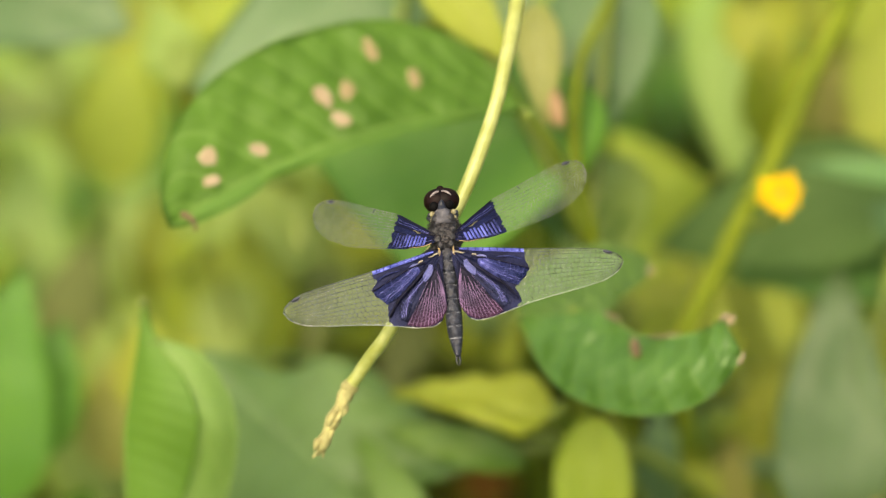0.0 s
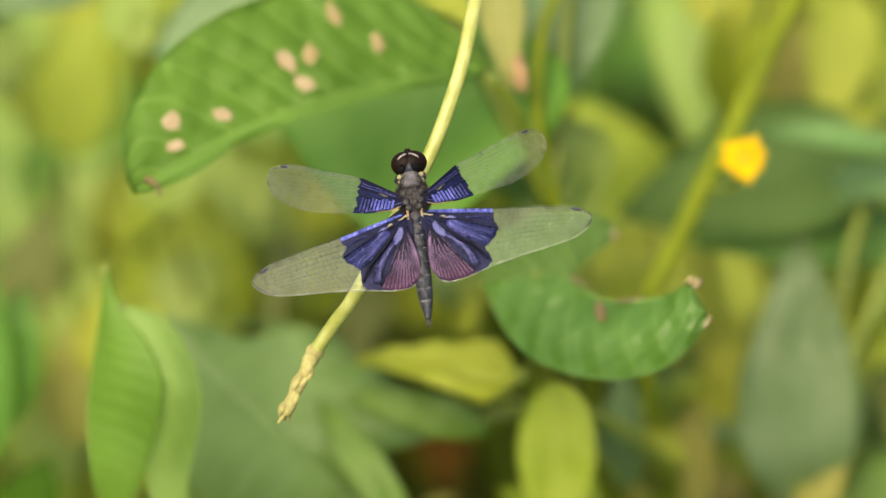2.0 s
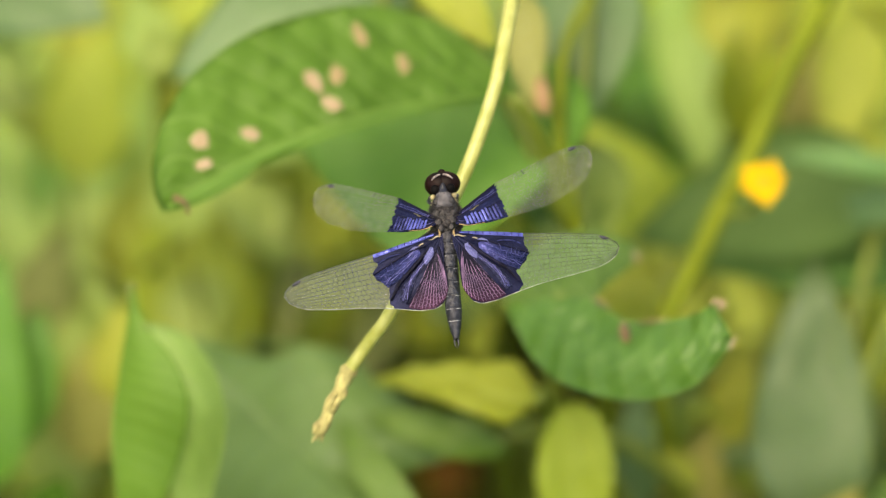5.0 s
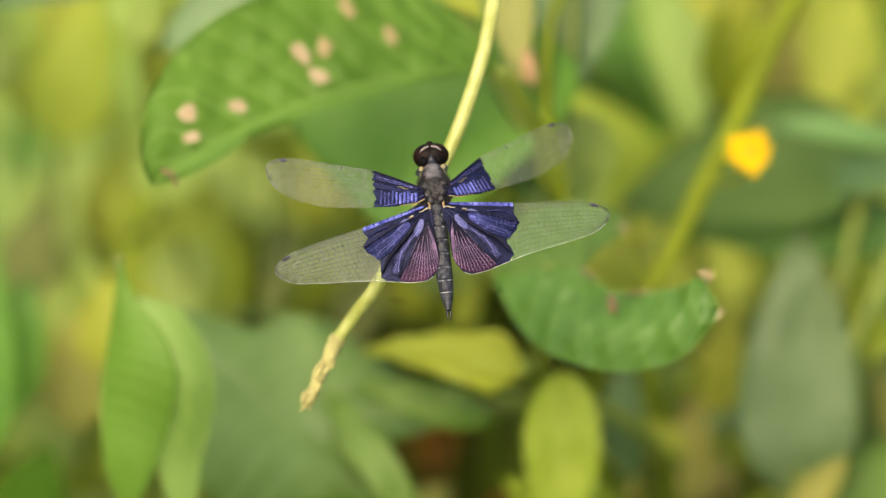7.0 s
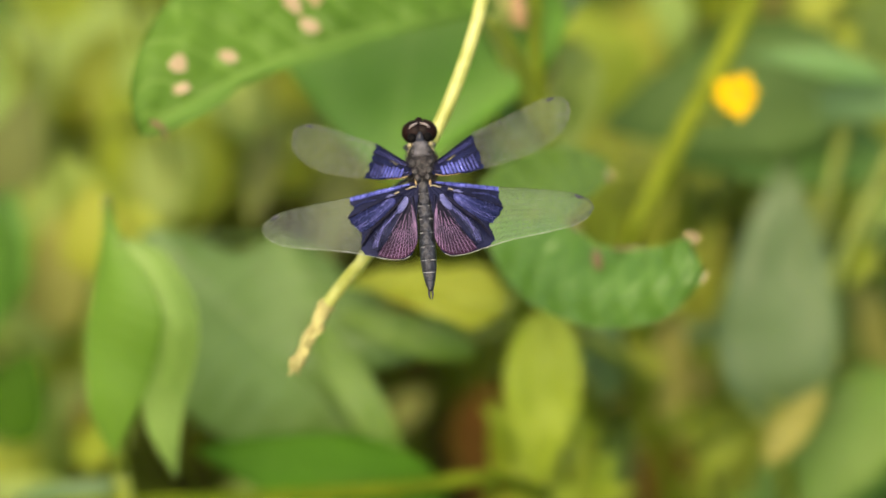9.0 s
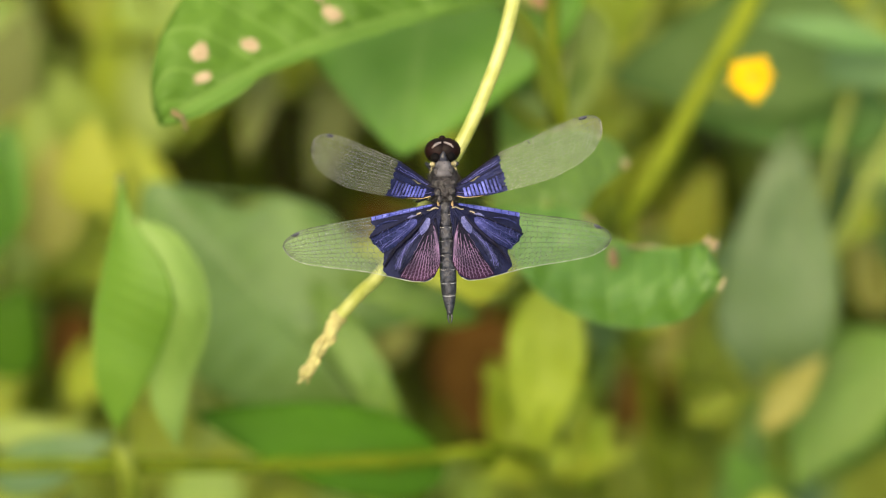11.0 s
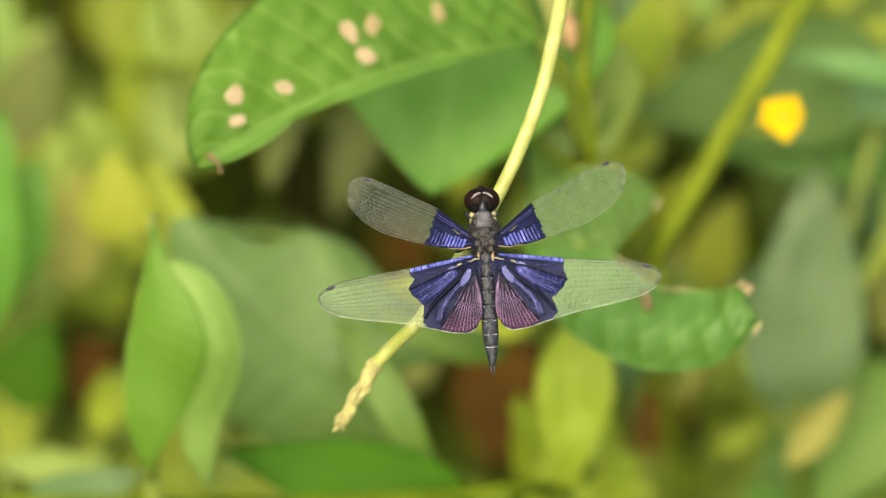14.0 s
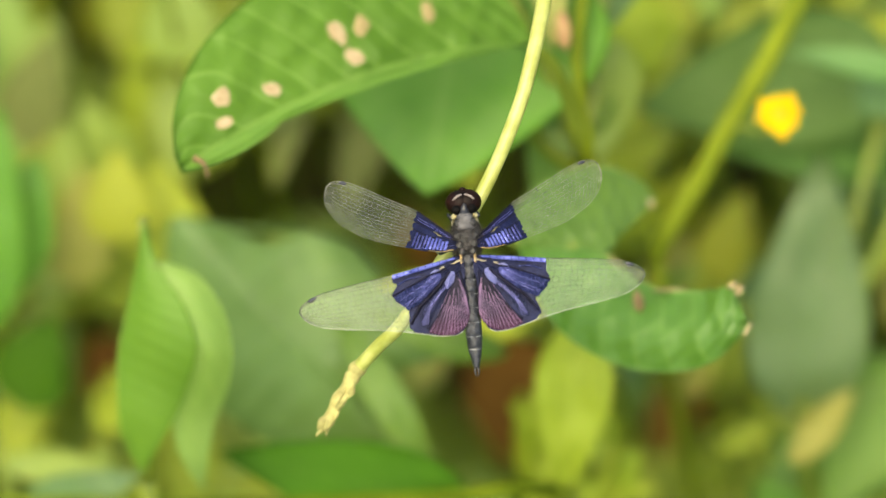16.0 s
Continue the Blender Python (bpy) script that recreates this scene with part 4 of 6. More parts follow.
leaf(broad, (-54.3, -10.3, 125.0), (-55.6, 6.8, 122.0), 13.8, LIME, 'ovate', face=(-0.1, 0.85, -1))
leaf(broad, (-43.9, 20.2, 140.0), (-47.3, 37.2, 138.0), 15.0, PALEG, 'ovate', face=(-0.1, 0.85, -1))
leaf(broad, (-76.8, -15.4, 130.0), (-71.3, 1.9, 128.0), 12.9, DEEPG, 'ovate', face=(-0.1, 0.85, -1))
leaf(broad, (-71.1, -13.0, 156.0), (-64.6, 7.7, 153.0), 12.1, LIME, 'ovate', face=(-0.1, 0.85, -1))
leaf(broad, (-71.1, -39.5, 124.0), (-65.6, -23.1, 122.0), 16.0, DEEPG, 'ovate', face=(-0.1, 0.85, -1))
leaf(broad, (-62.9, -17.9, 147.0), (-69.3, -2.7, 144.0), 9.0, LIME, 'ovate', face=(-0.1, 0.85, -1))
leaf(broad, (-43.0, -3.5, 174.0), (-49.1, 33.2, 169.0), 26.5, LIME, 'ovate', face=(-0.1, 0.85, -1))
leaf(broad, (-70.0, -26.2, 178.0), (-70.3, 16.7, 174.0), 20.5, PALEG, 'ovate', face=(-0.1, 0.85, -1))
leaf(broad, (-80.4, 3.0, 180.0), (-81.0, 42.0, 178.0), 21.5, PALEG, 'ovate', face=(-0.1, 0.85, -1))
leaf(broad, (-66.6, 34.9, 183.0), (-58.6, 62.3, 180.0), 20.5, LIME, 'ovate', face=(-0.1, 0.85, -1))
leaf(weed, (-2.3, 59.6, 60.0), (12.1, 42.8, 58.0), 11.3, LIME, 'ovate')
leaf(yellowing, (25.0, -51.4, 100.0), (24.4, -20.0, 92.0), 16.5, SPROUT, 'ovate', wave=0.05, face=(0, 0.85, -1))
leaf(yellowing, (20.3, -48.3, 105.0), (15.0, -31.0, 100.0), 10.7, SPROUT, 'ovate', wave=0.05, face=(0, 0.85, -1))
leaf(yellowing, (29.2, -52.0, 105.0), (36.4, -41.2, 100.0), 11.7, SPROUT, 'ovate', wave=0.05, face=(0, 0.85, -1))
leaf(yellowing, (20.6, -42.1, 96.0), (13.2, -32.5, 92.0), 5.8, SPROUT, 'ovate', wave=0.05, face=(0, 0.85, -1))
leaf(yellowing, (24.3, -27.0, 94.0), (18.1, -19.7, 92.0), 4.8, SPROUT, 'ovate', wave=0.05, face=(0, 0.85, -1))
leaf(yellowing, (28.0, -45.8, 96.0), (33.0, -38.5, 94.0), 4.8, SPROUT, 'ovate', wave=0.05, face=(0, 0.85, -1))
leaf(yellowing, (22.1, -31.1, 95.0), (29.9, -24.7, 92.0), 8.7, SPROUT, 'ovate', wave=0.05, face=(0, 0.85, -1))
leaf(yellowing, (16.2, -30.0, 175.0), (15.5, -56.2, 185.0), 19.5, DEAD, 'ovate')
leaf(yellowing, (48.4, -40.3, 190.0), (42.7, -55.1, 190.0), 11.4, DEAD, 'ovate')
leaf(yellowing, (-56.9, -32.7, 180.0), (-59.0, -47.3, 180.0), 9.2, DEAD, 'ovate')
leaf(yellowing, (-2.4, -13.1, 215.0), (0.3, -26.3, 220.0), 12.6, DEAD, 'ovate')
tube('node', [V(-61.7, -49.5, 76.0), V(-60.4, -49.4, 76.0), V(-59.0, -49.4, 76.0)], [0.0010, 0.0014, 0.0010], CREEPER, creeper, 6, 8)
tube('node', [V(-41.7, -48.1, 70.0), V(-40.3, -48.0, 70.0), V(-39.0, -48.0, 70.0)], [0.0010, 0.0014, 0.0010], CREEPER, creeper, 6, 8)
tube('node', [V(-21.7, -47.3, 69.0), V(-20.3, -47.2, 69.0), V(-19.0, -47.2, 69.0)], [0.0010, 0.0014, 0.0010], CREEPER, creeper, 6, 8)
tube('node', [V(-3.5, -46.9, 71.0), V(-2.1, -46.9, 71.0), V(-0.8, -46.8, 71.0)], [0.0010, 0.0014, 0.0010], CREEPER, creeper, 6, 8)
tube('node', [V(13.1, -47.2, 77.0), V(14.4, -47.1, 77.0), V(15.8, -47.1, 77.0)], [0.0010, 0.0014, 0.0010], CREEPER, creeper, 6, 8)
leaf(yellowing, (44.1, -32.4, 172.0), (43.9, -8.8, 166.0), 14.5, STRAW, 'ovate', face=(0, 0.8, -1))
leaf(yellowing, (44.0, -30.0, 115.0), (36.0, -19.2, 112.0), 7.8, LIME, 'ovate', face=(0, 0.8, -1))
leaf(weed, (22.1, 3.5, 100.0), (25.6, 26.2, 98.0), 9.7, OLIVE, 'ovate', face=(0, 0.8, -1))
leaf(limew, (36.4, -9.2, 150.0), (33.5, 8.3, 145.0), 11.0, OLIVE, 'ovate', face=(0, 0.8, -1))
leaf(broad, (-22.7, 4.6, 210.0), (-23.7, 19.9, 205.0), 12.5, OLIVE, 'ovate', face=(0, 0.8, -1))
leaf(broad, (-4.1, 4.5, 215.0), (-0.5, 16.6, 210.0), 12.6, OLIVE, 'ovate', face=(0, 0.8, -1))
leaf(broad, (-34.6, 8.8, 220.0), (-35.1, 22.1, 215.0), 11.6, LIME, 'ovate', face=(0, 0.8, -1))
leaf(broad, (-42.3, 16.4, 195.0), (-36.1, 37.1, 191.0), 13.3, LIME, 'ovate', face=(-0.1, 0.7, -1), stalk=False)
leaf(broad, (-24.6, 10.2, 205.0), (-31.2, 29.8, 201.0), 13.4, PALEG, 'ovate', face=(-0.1, 0.7, -1), stalk=False)
leaf(broad, (-23.3, 20.5, 200.0), (-12.9, 37.1, 196.0), 13.3, LIME, 'ovate', face=(-0.1, 0.7, -1), stalk=False)
leaf(broad, (-49.2, 6.1, 198.0), (-45.6, 23.2, 194.0), 11.3, PALEG, 'ovate', face=(-0.1, 0.7, -1), stalk=False)
leaf(broad, (-32.0, 8.8, 215.0), (-16.9, 13.6, 211.0), 11.4, LIME, 'ovate', face=(-0.1, 0.7, -1), stalk=False)
leaf(broad, (-59.2, 17.3, 205.0), (-61.4, 32.5, 201.0), 10.3, LIME, 'ovate', face=(-0.1, 0.7, -1), stalk=False)
leaf(broad, (-57.0, -20.4, 215.0), (-49.8, 2.0, 211.0), 15.5, PALEG, 'ovate', face=(-0.1, 0.7, -1), stalk=False)
leaf(broad, (-62.3, -11.0, 220.0), (-67.0, 12.0, 216.0), 15.6, LIME, 'ovate', face=(-0.1, 0.7, -1), stalk=False)
leaf(broad, (-49.6, -1.3, 222.0), (-46.6, 19.9, 218.0), 14.6, PALEG, 'ovate', face=(-0.1, 0.7, -1), stalk=False)
leaf(limew, (22.0, 12.9, 140.0), (35.6, 18.8, 136.0), 9.4, LIME, 'ovate', face=(-0.1, 0.7, -1), stalk=False)
leaf(limew, (41.6, 19.3, 175.0), (25.8, 24.8, 171.0), 10.1, PALEG, 'ovate', face=(-0.1, 0.7, -1), stalk=False)
leaf(limew, (42.4, -7.3, 150.0), (47.8, 3.8, 146.0), 7.9, OLIVE, 'ovate', face=(-0.1, 0.7, -1), stalk=False)
leaf(limew, (67.2, 32.0, 195.0), (72.0, 56.1, 191.0), 14.3, PALEG, 'ovate', face=(-0.1, 0.7, -1), stalk=False)
leaf(limew, (66.4, 48.6, 205.0), (63.2, 68.9, 201.0), 12.3, LIME, 'ovate', face=(-0.1, 0.7, -1), stalk=False)
leaf(limew, (25.7, 22.8, 190.0), (36.2, 30.9, 186.0), 11.2, OLIVE, 'ovate', face=(-0.1, 0.7, -1), stalk=False)
leaf(limew, (27.9, 11.1, 170.0), (40.2, 10.5, 166.0), 9.0, LIME, 'ovate', face=(-0.1, 0.7, -1), stalk=False)
leaf(yellowing, (6.0, -3.1, 150.0), (10.1, 6.9, 146.0), 6.0, LIME, 'ovate', face=(-0.1, 0.7, -1), stalk=False)
leaf(broad, (-9.3, 12.4, 175.0), (-15.5, -9.3, 165.0), 8.5, DULL, 'lance', face=(0, 0.7, -1), stalk=False)
leaf(broad, (-24.2, 15.8, 145.0), (-27.9, -2.0, 140.0), 7.0, DULL, 'ovate', face=(0, 0.7, -1), stalk=False)
leaf(yellowing, (-3.1, -37.5, 150.0), (3.7, -31.2, 150.0), 6.6, STRAW, 'lance', face=(0, 0.7, -1), stalk=False)
leaf(limew, (50.3, -19.2, 152.0), (55.8, -0.6, 148.0), 11.9, LIME, 'ovate', face=(-0.1, 0.7, -1), stalk=False)
leaf(limew, (28.9, 1.4, 150.0), (42.6, 7.3, 146.0), 8.9, OLIVE, 'ovate', face=(-0.1, 0.7, -1), stalk=False)
leaf(yellowing, (44.9, -35.6, 130.0), (47.3, -15.2, 126.0), 10.8, STRAW, 'ovate', face=(-0.1, 0.7, -1), stalk=False)
leaf(yellowing, (31.6, -32.8, 140.0), (39.5, -20.3, 136.0), 5.9, STRAW, 'ovate', face=(-0.1, 0.7, -1), stalk=False)
leaf(yellowing, (36.0, -34.1, 165.0), (37.5, -20.6, 161.0), 8.0, STRAW, 'ovate', face=(-0.1, 0.7, -1), stalk=False)

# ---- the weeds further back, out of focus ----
# foliage gaps along camera sight lines, showing dark soil: place, lean with depth, radius
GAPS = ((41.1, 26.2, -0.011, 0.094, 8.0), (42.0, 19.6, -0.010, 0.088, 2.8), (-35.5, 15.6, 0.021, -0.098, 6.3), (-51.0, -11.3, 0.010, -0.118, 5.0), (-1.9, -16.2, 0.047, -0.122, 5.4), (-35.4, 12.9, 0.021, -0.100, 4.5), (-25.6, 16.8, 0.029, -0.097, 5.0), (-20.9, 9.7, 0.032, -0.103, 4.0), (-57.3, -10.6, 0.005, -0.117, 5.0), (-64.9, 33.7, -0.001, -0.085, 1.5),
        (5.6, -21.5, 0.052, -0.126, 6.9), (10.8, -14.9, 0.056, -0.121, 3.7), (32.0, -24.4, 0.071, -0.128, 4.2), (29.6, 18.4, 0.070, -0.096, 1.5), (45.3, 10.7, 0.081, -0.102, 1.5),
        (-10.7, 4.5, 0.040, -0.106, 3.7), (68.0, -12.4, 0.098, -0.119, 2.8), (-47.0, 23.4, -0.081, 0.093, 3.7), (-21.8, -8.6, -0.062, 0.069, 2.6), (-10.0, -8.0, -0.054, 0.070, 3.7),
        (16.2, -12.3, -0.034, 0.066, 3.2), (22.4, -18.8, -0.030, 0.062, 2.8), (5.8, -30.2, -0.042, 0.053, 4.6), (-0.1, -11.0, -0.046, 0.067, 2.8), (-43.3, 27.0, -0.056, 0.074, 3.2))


def far_weeds():
    rnd = random.Random(11)
    for layer, (count_u, count_v, near, far, small, large) in enumerate(((20, 11, 110, 240, 9, 21), (13, 7, 300, 420, 36, 60))):
        for i in range(count_u):
            for j in range(count_v):
                u, v = -105 + 210 * (i + 0.5 + rnd.uniform(-0.4, 0.4)) / count_u, -75 + 150 * (j + 0.5 + rnd.uniform(-0.4, 0.4)) / count_v
                if layer == 0 and rnd.random() < 0.45:
                    continue
                d = rnd.uniform(near, far)
                f = 1 + d / 1355
                u, v = u * f, v * f
                mats = [LIME, PALEG, LIME, PALEG, OLIVE] if u < 0 else [LIME, OLIVE, FRESH, GREY, OLIVE, PALEG, LIME]
                if v > 20 and u < -30:
                    mats = [PALEG, LIME, OLIVE]
                w = plant("background_weed", (u, v - 12, d + 12), "out-of-focus weed with yellow-green leaves among other weeds", group="background weeds", r=0.0007, mat=CREEPER)
                for k in range(5 if layer else 3):
                    a = rnd.uniform(0, 2 * math.pi) if u > 0 or rnd.random() < 0.4 else rnd.uniform(0.9, 2.2)
                    size = rnd.uniform(small, large)
                    du, dv = math.cos(a) * size, math.sin(a) * size
                    o = rnd.uniform(0.1, 0.4)
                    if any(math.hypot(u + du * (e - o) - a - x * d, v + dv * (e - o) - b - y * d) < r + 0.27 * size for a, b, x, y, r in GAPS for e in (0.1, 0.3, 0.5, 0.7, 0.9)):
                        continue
                    leaf(w, (u - du * o, v - dv * o, d + rnd.uniform(-6, 6)), (u + du * (1 - o), v + dv * (1 - o), d + rnd.uniform(-4, 14)), size * rnd.uniform(0.5, 0.85), rnd.choice(mats), rnd.choice(("ovate", "lance", "ovate")),
                         fold=rnd.uniform(0, 22), face=(rnd.uniform(-0.5, 0.5), rnd.uniform(0.1, 0.8), -1), thick_stalk=0.0005)


far_weeds()


def weed_cover():
    """The low weeds that cover the bank all round: one sheet of many small pointed leaves."""
    rnd = random.Random(5)
    verts, faces, uvs = [], [], []
    for k in range(16000):
        w, r = rnd.uniform(0, 2 * math.pi), 0.26 + 3.6 * rnd.random()
        o = Vector((r * math.cos(w), 0.15 + r * math.sin(w), rnd.uniform(0.01, min(0.2, 0.25 * r))))
        if noise.noise(o * 1.3) + 0.5 * noise.noise(o * 5) < -0.25 + 0.13 * r * r - 0.5:
            continue
        if o.y < 0.1 and abs(o.x) < 0.3:
            o.z *= 0.5
        a = rnd.uniform(0, 2 * math.pi)
        size = rnd.uniform(0.03, 0.075)
        way = Vector((math.cos(a), math.sin(a), rnd.uniform(-0.2, 0.8))).normalized()
        side = way.cross(Vector((0, 0, 1))).normalized() * size * rnd.uniform(0.18, 0.32)
        n = len(verts)
        rise = Vector((0, 0, size * 0.1))
        verts += [o, o + way * size * 0.4 + side, o + way * size * 0.45 - rise, o + way * size * 0.4 - side, o + way * size - rise]
        uvs += [(0, 0.5), (0.4, 1), (0.45, 0.5), (0.4, 0), (1, 0.5)]
        faces += [(n, n + 2, n + 1), (n, n + 3, n + 2), (n + 1, n + 2, n + 4), (n + 2, n + 3, n + 4)]
        if k % 3 == 0:
            n = len(verts)
            foot = Vector((o.x, o.y, -0.03))
            d = Vector((0.0012, 0, 0))
            verts += [foot - d, foot + d, o + d, o - d]
            uvs += [(0, 0.4), (0, 0.6), (1, 0.6), (1, 0.4)]
            faces.append((n, n + 1, n + 2, n + 3))
    ob = new("weed_cover", mesh("weed_cover", verts, faces, FRESH, uvs))
    tagged(ob, "low green weeds covering the soil of the bank", "weeds", kind="stuff")


weed_cover()


# ---- ground ----
def ground():
    n, verts, faces = 60, [], []
    ticks = sorted({round(math.copysign(abs(x) ** 4, x) * 2500, 4) for x in np.linspace(-1, 1, n + 1)})
    for y in ticks:
        for x in ticks:
            r = math.hypot(x, y)
            verts.append((x, y, (noise.noise(Vector((x * 9, y * 9, 0))) * 0.02 - 0.012) if r < 4 else -0.02))
    k = len(ticks)
    for i in range(k - 1):
        for j in range(k - 1):
            faces.append((i * k + j, i * k + j + 1, (i + 1) * k + j + 1, (i + 1) * k + j))
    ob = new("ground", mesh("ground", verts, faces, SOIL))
    return tagged(ob, "dark brown bare soil under the weeds", "ground", kind="structure")


ground()


# ---- scars and the reddish tip ----
def nearest(at, u, v):
    """The place on a leaf that lies nearest to a point of the slope frame, seen along the line of sight."""
    goal, best = V(u, v, 0), None
    for i in range(60):
        for k in range(60):
            s, t = 0.02 + 0.96 * i / 59, -0.98 + 1.96 * k / 59
            d = at(s, t) - goal
            d -= DEEP * d.dot(DEEP)
            q = d.length + (1 if t < -0.1 else 0)
            if best is None or q < best[0]:
                best = (q, s, t)
    return best[1:]


def scar(leaf_ob, at, u, v, ru, rv, origin, seed, mat, lean):
    """A dry tan blotch, slightly proud, that follows the leaf's surface."""
    s0, t0 = nearest(at, u, v)
    e = 0.004
    ds, dt = (at(s0 + e, t0) - at(s0 - e, t0)) / (2 * e), (at(s0, t0 + e) - at(s0, t0 - e)) / (2 * e)
    verts, faces, sides = [], [], 18
    for ring in (0.0, 0.55, 1.0):
        for k in range(1 if ring == 0 else sides):
            w = 2 * math.pi * k / sides
            f = 0.74 * ring * (1 + 0.35 * noise.noise(Vector((math.cos(w) * 1.5, math.sin(w) * 1.5, seed))))
            x = Vector((1, 0, 0)) * (ru * f * math.cos(w) * 0.001 + lean * rv * f * math.sin(w) * 0.001) + UP * (rv * f * math.sin(w) * 0.001)
            det = ds.x * dt.dot(UP) - dt.x * ds.dot(UP)
            s = min(0.98, max(0.02, s0 + (x.x * dt.dot(UP) - dt.x * x.dot(UP)) / det))
            t = min(0.98, max(-0.98, t0 + (ds.x * x.dot(UP) - x.x * ds.dot(UP)) / det))
            verts.append(at(s, t) - DEEP * (0.00055 - 0.0002 * ring) - origin)
    for k in range(sides):
        q = (k + 1) % sides
        faces.append((0, 1 + q, 1 + k))
        faces.append((1 + k, 1 + q, 1 + sides + q, 1 + sides + k))
    part("scar", mesh("scar", verts, faces, mat), leaf_ob, "dry tan scar")


for i, (u, v, ru, rv, mat, lean) in enumerate(((-36.8, 25.3, 2.2, 1.9, SCAR, 0), (-28.7, 26.2, 2.2, 1.4, SCAR, -0.3), (-36.3, 21.1, 2.1, 1.2, SCAR, 0.3), (-15.1, 31.6, 2.0, 1.9, SCAR, -0.4), (-18.4, 35.2, 1.8, 2.8, SCAR, -0.45),
                                               (-14.0, 36.4, 1.7, 2.4, FAINT, -0.1), (-10.0, 43.4, 1.6, 2.4, FAINT, -0.3), (-3.3, 38.8, 1.5, 2.1, FAINT, -0.2))):
    scar(scarred, scarred_at, u, v, ru, rv, weed.location, i * 3.1, mat, lean)


# ---- ragged, browned leaf edges, a reddish tip, a hooked tip ----
def fleck(owner, name, spot, size, mat, origin, label, turned=0.0):
    """A small crumpled dry flake on a leaf's edge."""
    v, f = blob_data((0, 0, 0), (size[0] * MM, size[1] * MM, 0.0006), 8, 12)
    m = Matrix.Rotation(turned, 3, "Z")
    c = V(*spot) - origin
    v = [c + Vector((1, 0, 0)) * (m @ p).x + UP * (m @ p).y - DEEP * p.z + UP * (0.25 * size[1] * MM * noise.noise(p * 900)) for p in v]
    part(name, mesh(name, v, f, mat), owner, label)


MM = 0.001
for spot, size, w in (((48.1, -3.9, 23.0), (0.8, 1.0), -0.4), ((47.0, -3.3, 24.0), (0.9, 0.5), 0.5), ((49.6, -10.3, 22.5), (0.4, 1.2), -0.5), ((37.3, -5.5, 34.0), (3.2, 0.25), 0.05), ((28.4, -1.7, 40.0), (1.6, 0.35), -0.5), ((34.6, 6.7, 52.0), (0.5, 0.9), 0.3)):
    fleck(curled_leaf, "browned_edge", spot, size, BROWNED, curled.location, "dry browned leaf edge", w)
fleck(curled_leaf, "brown_hole", (32.2, -7.5, 33.0), (0.9, 1.7), HOOK, curled.location, "brown damaged patch", 0.2)
fleck(red_leaf, "reddish_tip", (19.5, 34.5, 58.0), (1.3, 3.2), REDDISH, weed.location, "reddish leaf tip", 0.1)
tube("hooked_tip", [V(-41.0, 15.6, 21.5) - weed.location, V(-39.2, 14.6, 21) - weed.location, V(-38.6, 12.6, 20.5) - weed.location], [0.0006, 0.0004, 0.0002], HOOK, scarred, 8, 6, "dark hooked leaf tip")


# ---- the vine that the dragonfly sits on ----
def vine():
    ob = new("vine")
    o = V(*PIVOT)
    ob.location = o
    points = [(-18.0, -25.2, 1.8), (-15.6, -19.8, 1.2), (-13.0, -15.1, 0.6), (-9.6, -10.8, -2.0), (-6.1, -6.6, -5.0), (0.2, 4.2, -6.5), (6.5, 15.7, -4.5), (11.2, 28.0, -3.0), (13.4, 37.0, -0.5), (15.0, 45.6, 4.0), (16.4, 57.2, 12), (22, 92, 30), (95, 108, 60), (150, 40, 200)]
    path = [V(*p) for p in points]
    path.append(Vector((path[-1].x + 0.02, path[-1].y + 0.02, -0.01)))
    path = [p - o for p in path]
    tube("stem", path[2:], [0.00110, 0.0011, 0.00112, 0.00118, 0.0013, 0.0016, 0.002], VINE, ob, 180, 12)
    v, f = tube_data(smooth_path(path[:3], 14), [0.0007, 0.0010, 0.0012, 0.0008, 0.0011, 0.0013, 0.0011, 0.0008, 0.0009, 0.0014, 0.0012, 0.0011], 10)
    part("dry_tip", mesh("dry_tip", v, f, DRY), ob, "dry knobbly broken vine tip")
    rnd = random.Random(3)
    way = (path[0] - path[2]).normalized()
    for k in range(14):
        o = path[2].lerp(path[0], (k + rnd.random()) / 15) + turn(rnd.uniform(-1, 1), rnd.uniform(-0.5, 0.5), -0.7) * 0.0008
        out = turn(rnd.uniform(-1, 1), rnd.uniform(-1, 1), -0.4)
        size = rnd.uniform(0.45, 1.0)
        tube("bud_scale", [o - way * 0.0008, o + way * 0.0008 * size + out * 0.0007 * size, o + way * 0.0022 * size + out * rnd.uniform(0.0001, 0.0008)], [0.0004, 0.0006 * size, 0.00008], DRY, ob, 7, 6)
    for k in range(5):
        a = -1.0 + 0.5 * k
        out = turn(math.cos(0.6) * a, -0.35 * a * a, rnd.uniform(-0.6, 0.3))
        o = path[0] - way * 0.0012
        tube("frayed_end", [o, o + way * 0.0009 + out * 0.0004, o + way * rnd.uniform(0.0016, 0.0026) + out * rnd.uniform(0.0006, 0.0011)], [0.0005, 0.00035, 0.0001], DRY, ob, 7, 6)
    v, f = blob_data((0, 0, 0), (0.0015, 0.0013, 0.0014), 10, 14)
    part("node", mesh("node", [path[2] + p + Vector((0, 0, 0.0004 * noise.noise(p * 1200))) for p in v], f, DRY), ob, "swollen dry joint of the vine")
    return tagged(ob, "pale yellow vine with a dry broken tip, dragonfly perched on it", "vine")


vine_ob = vine()


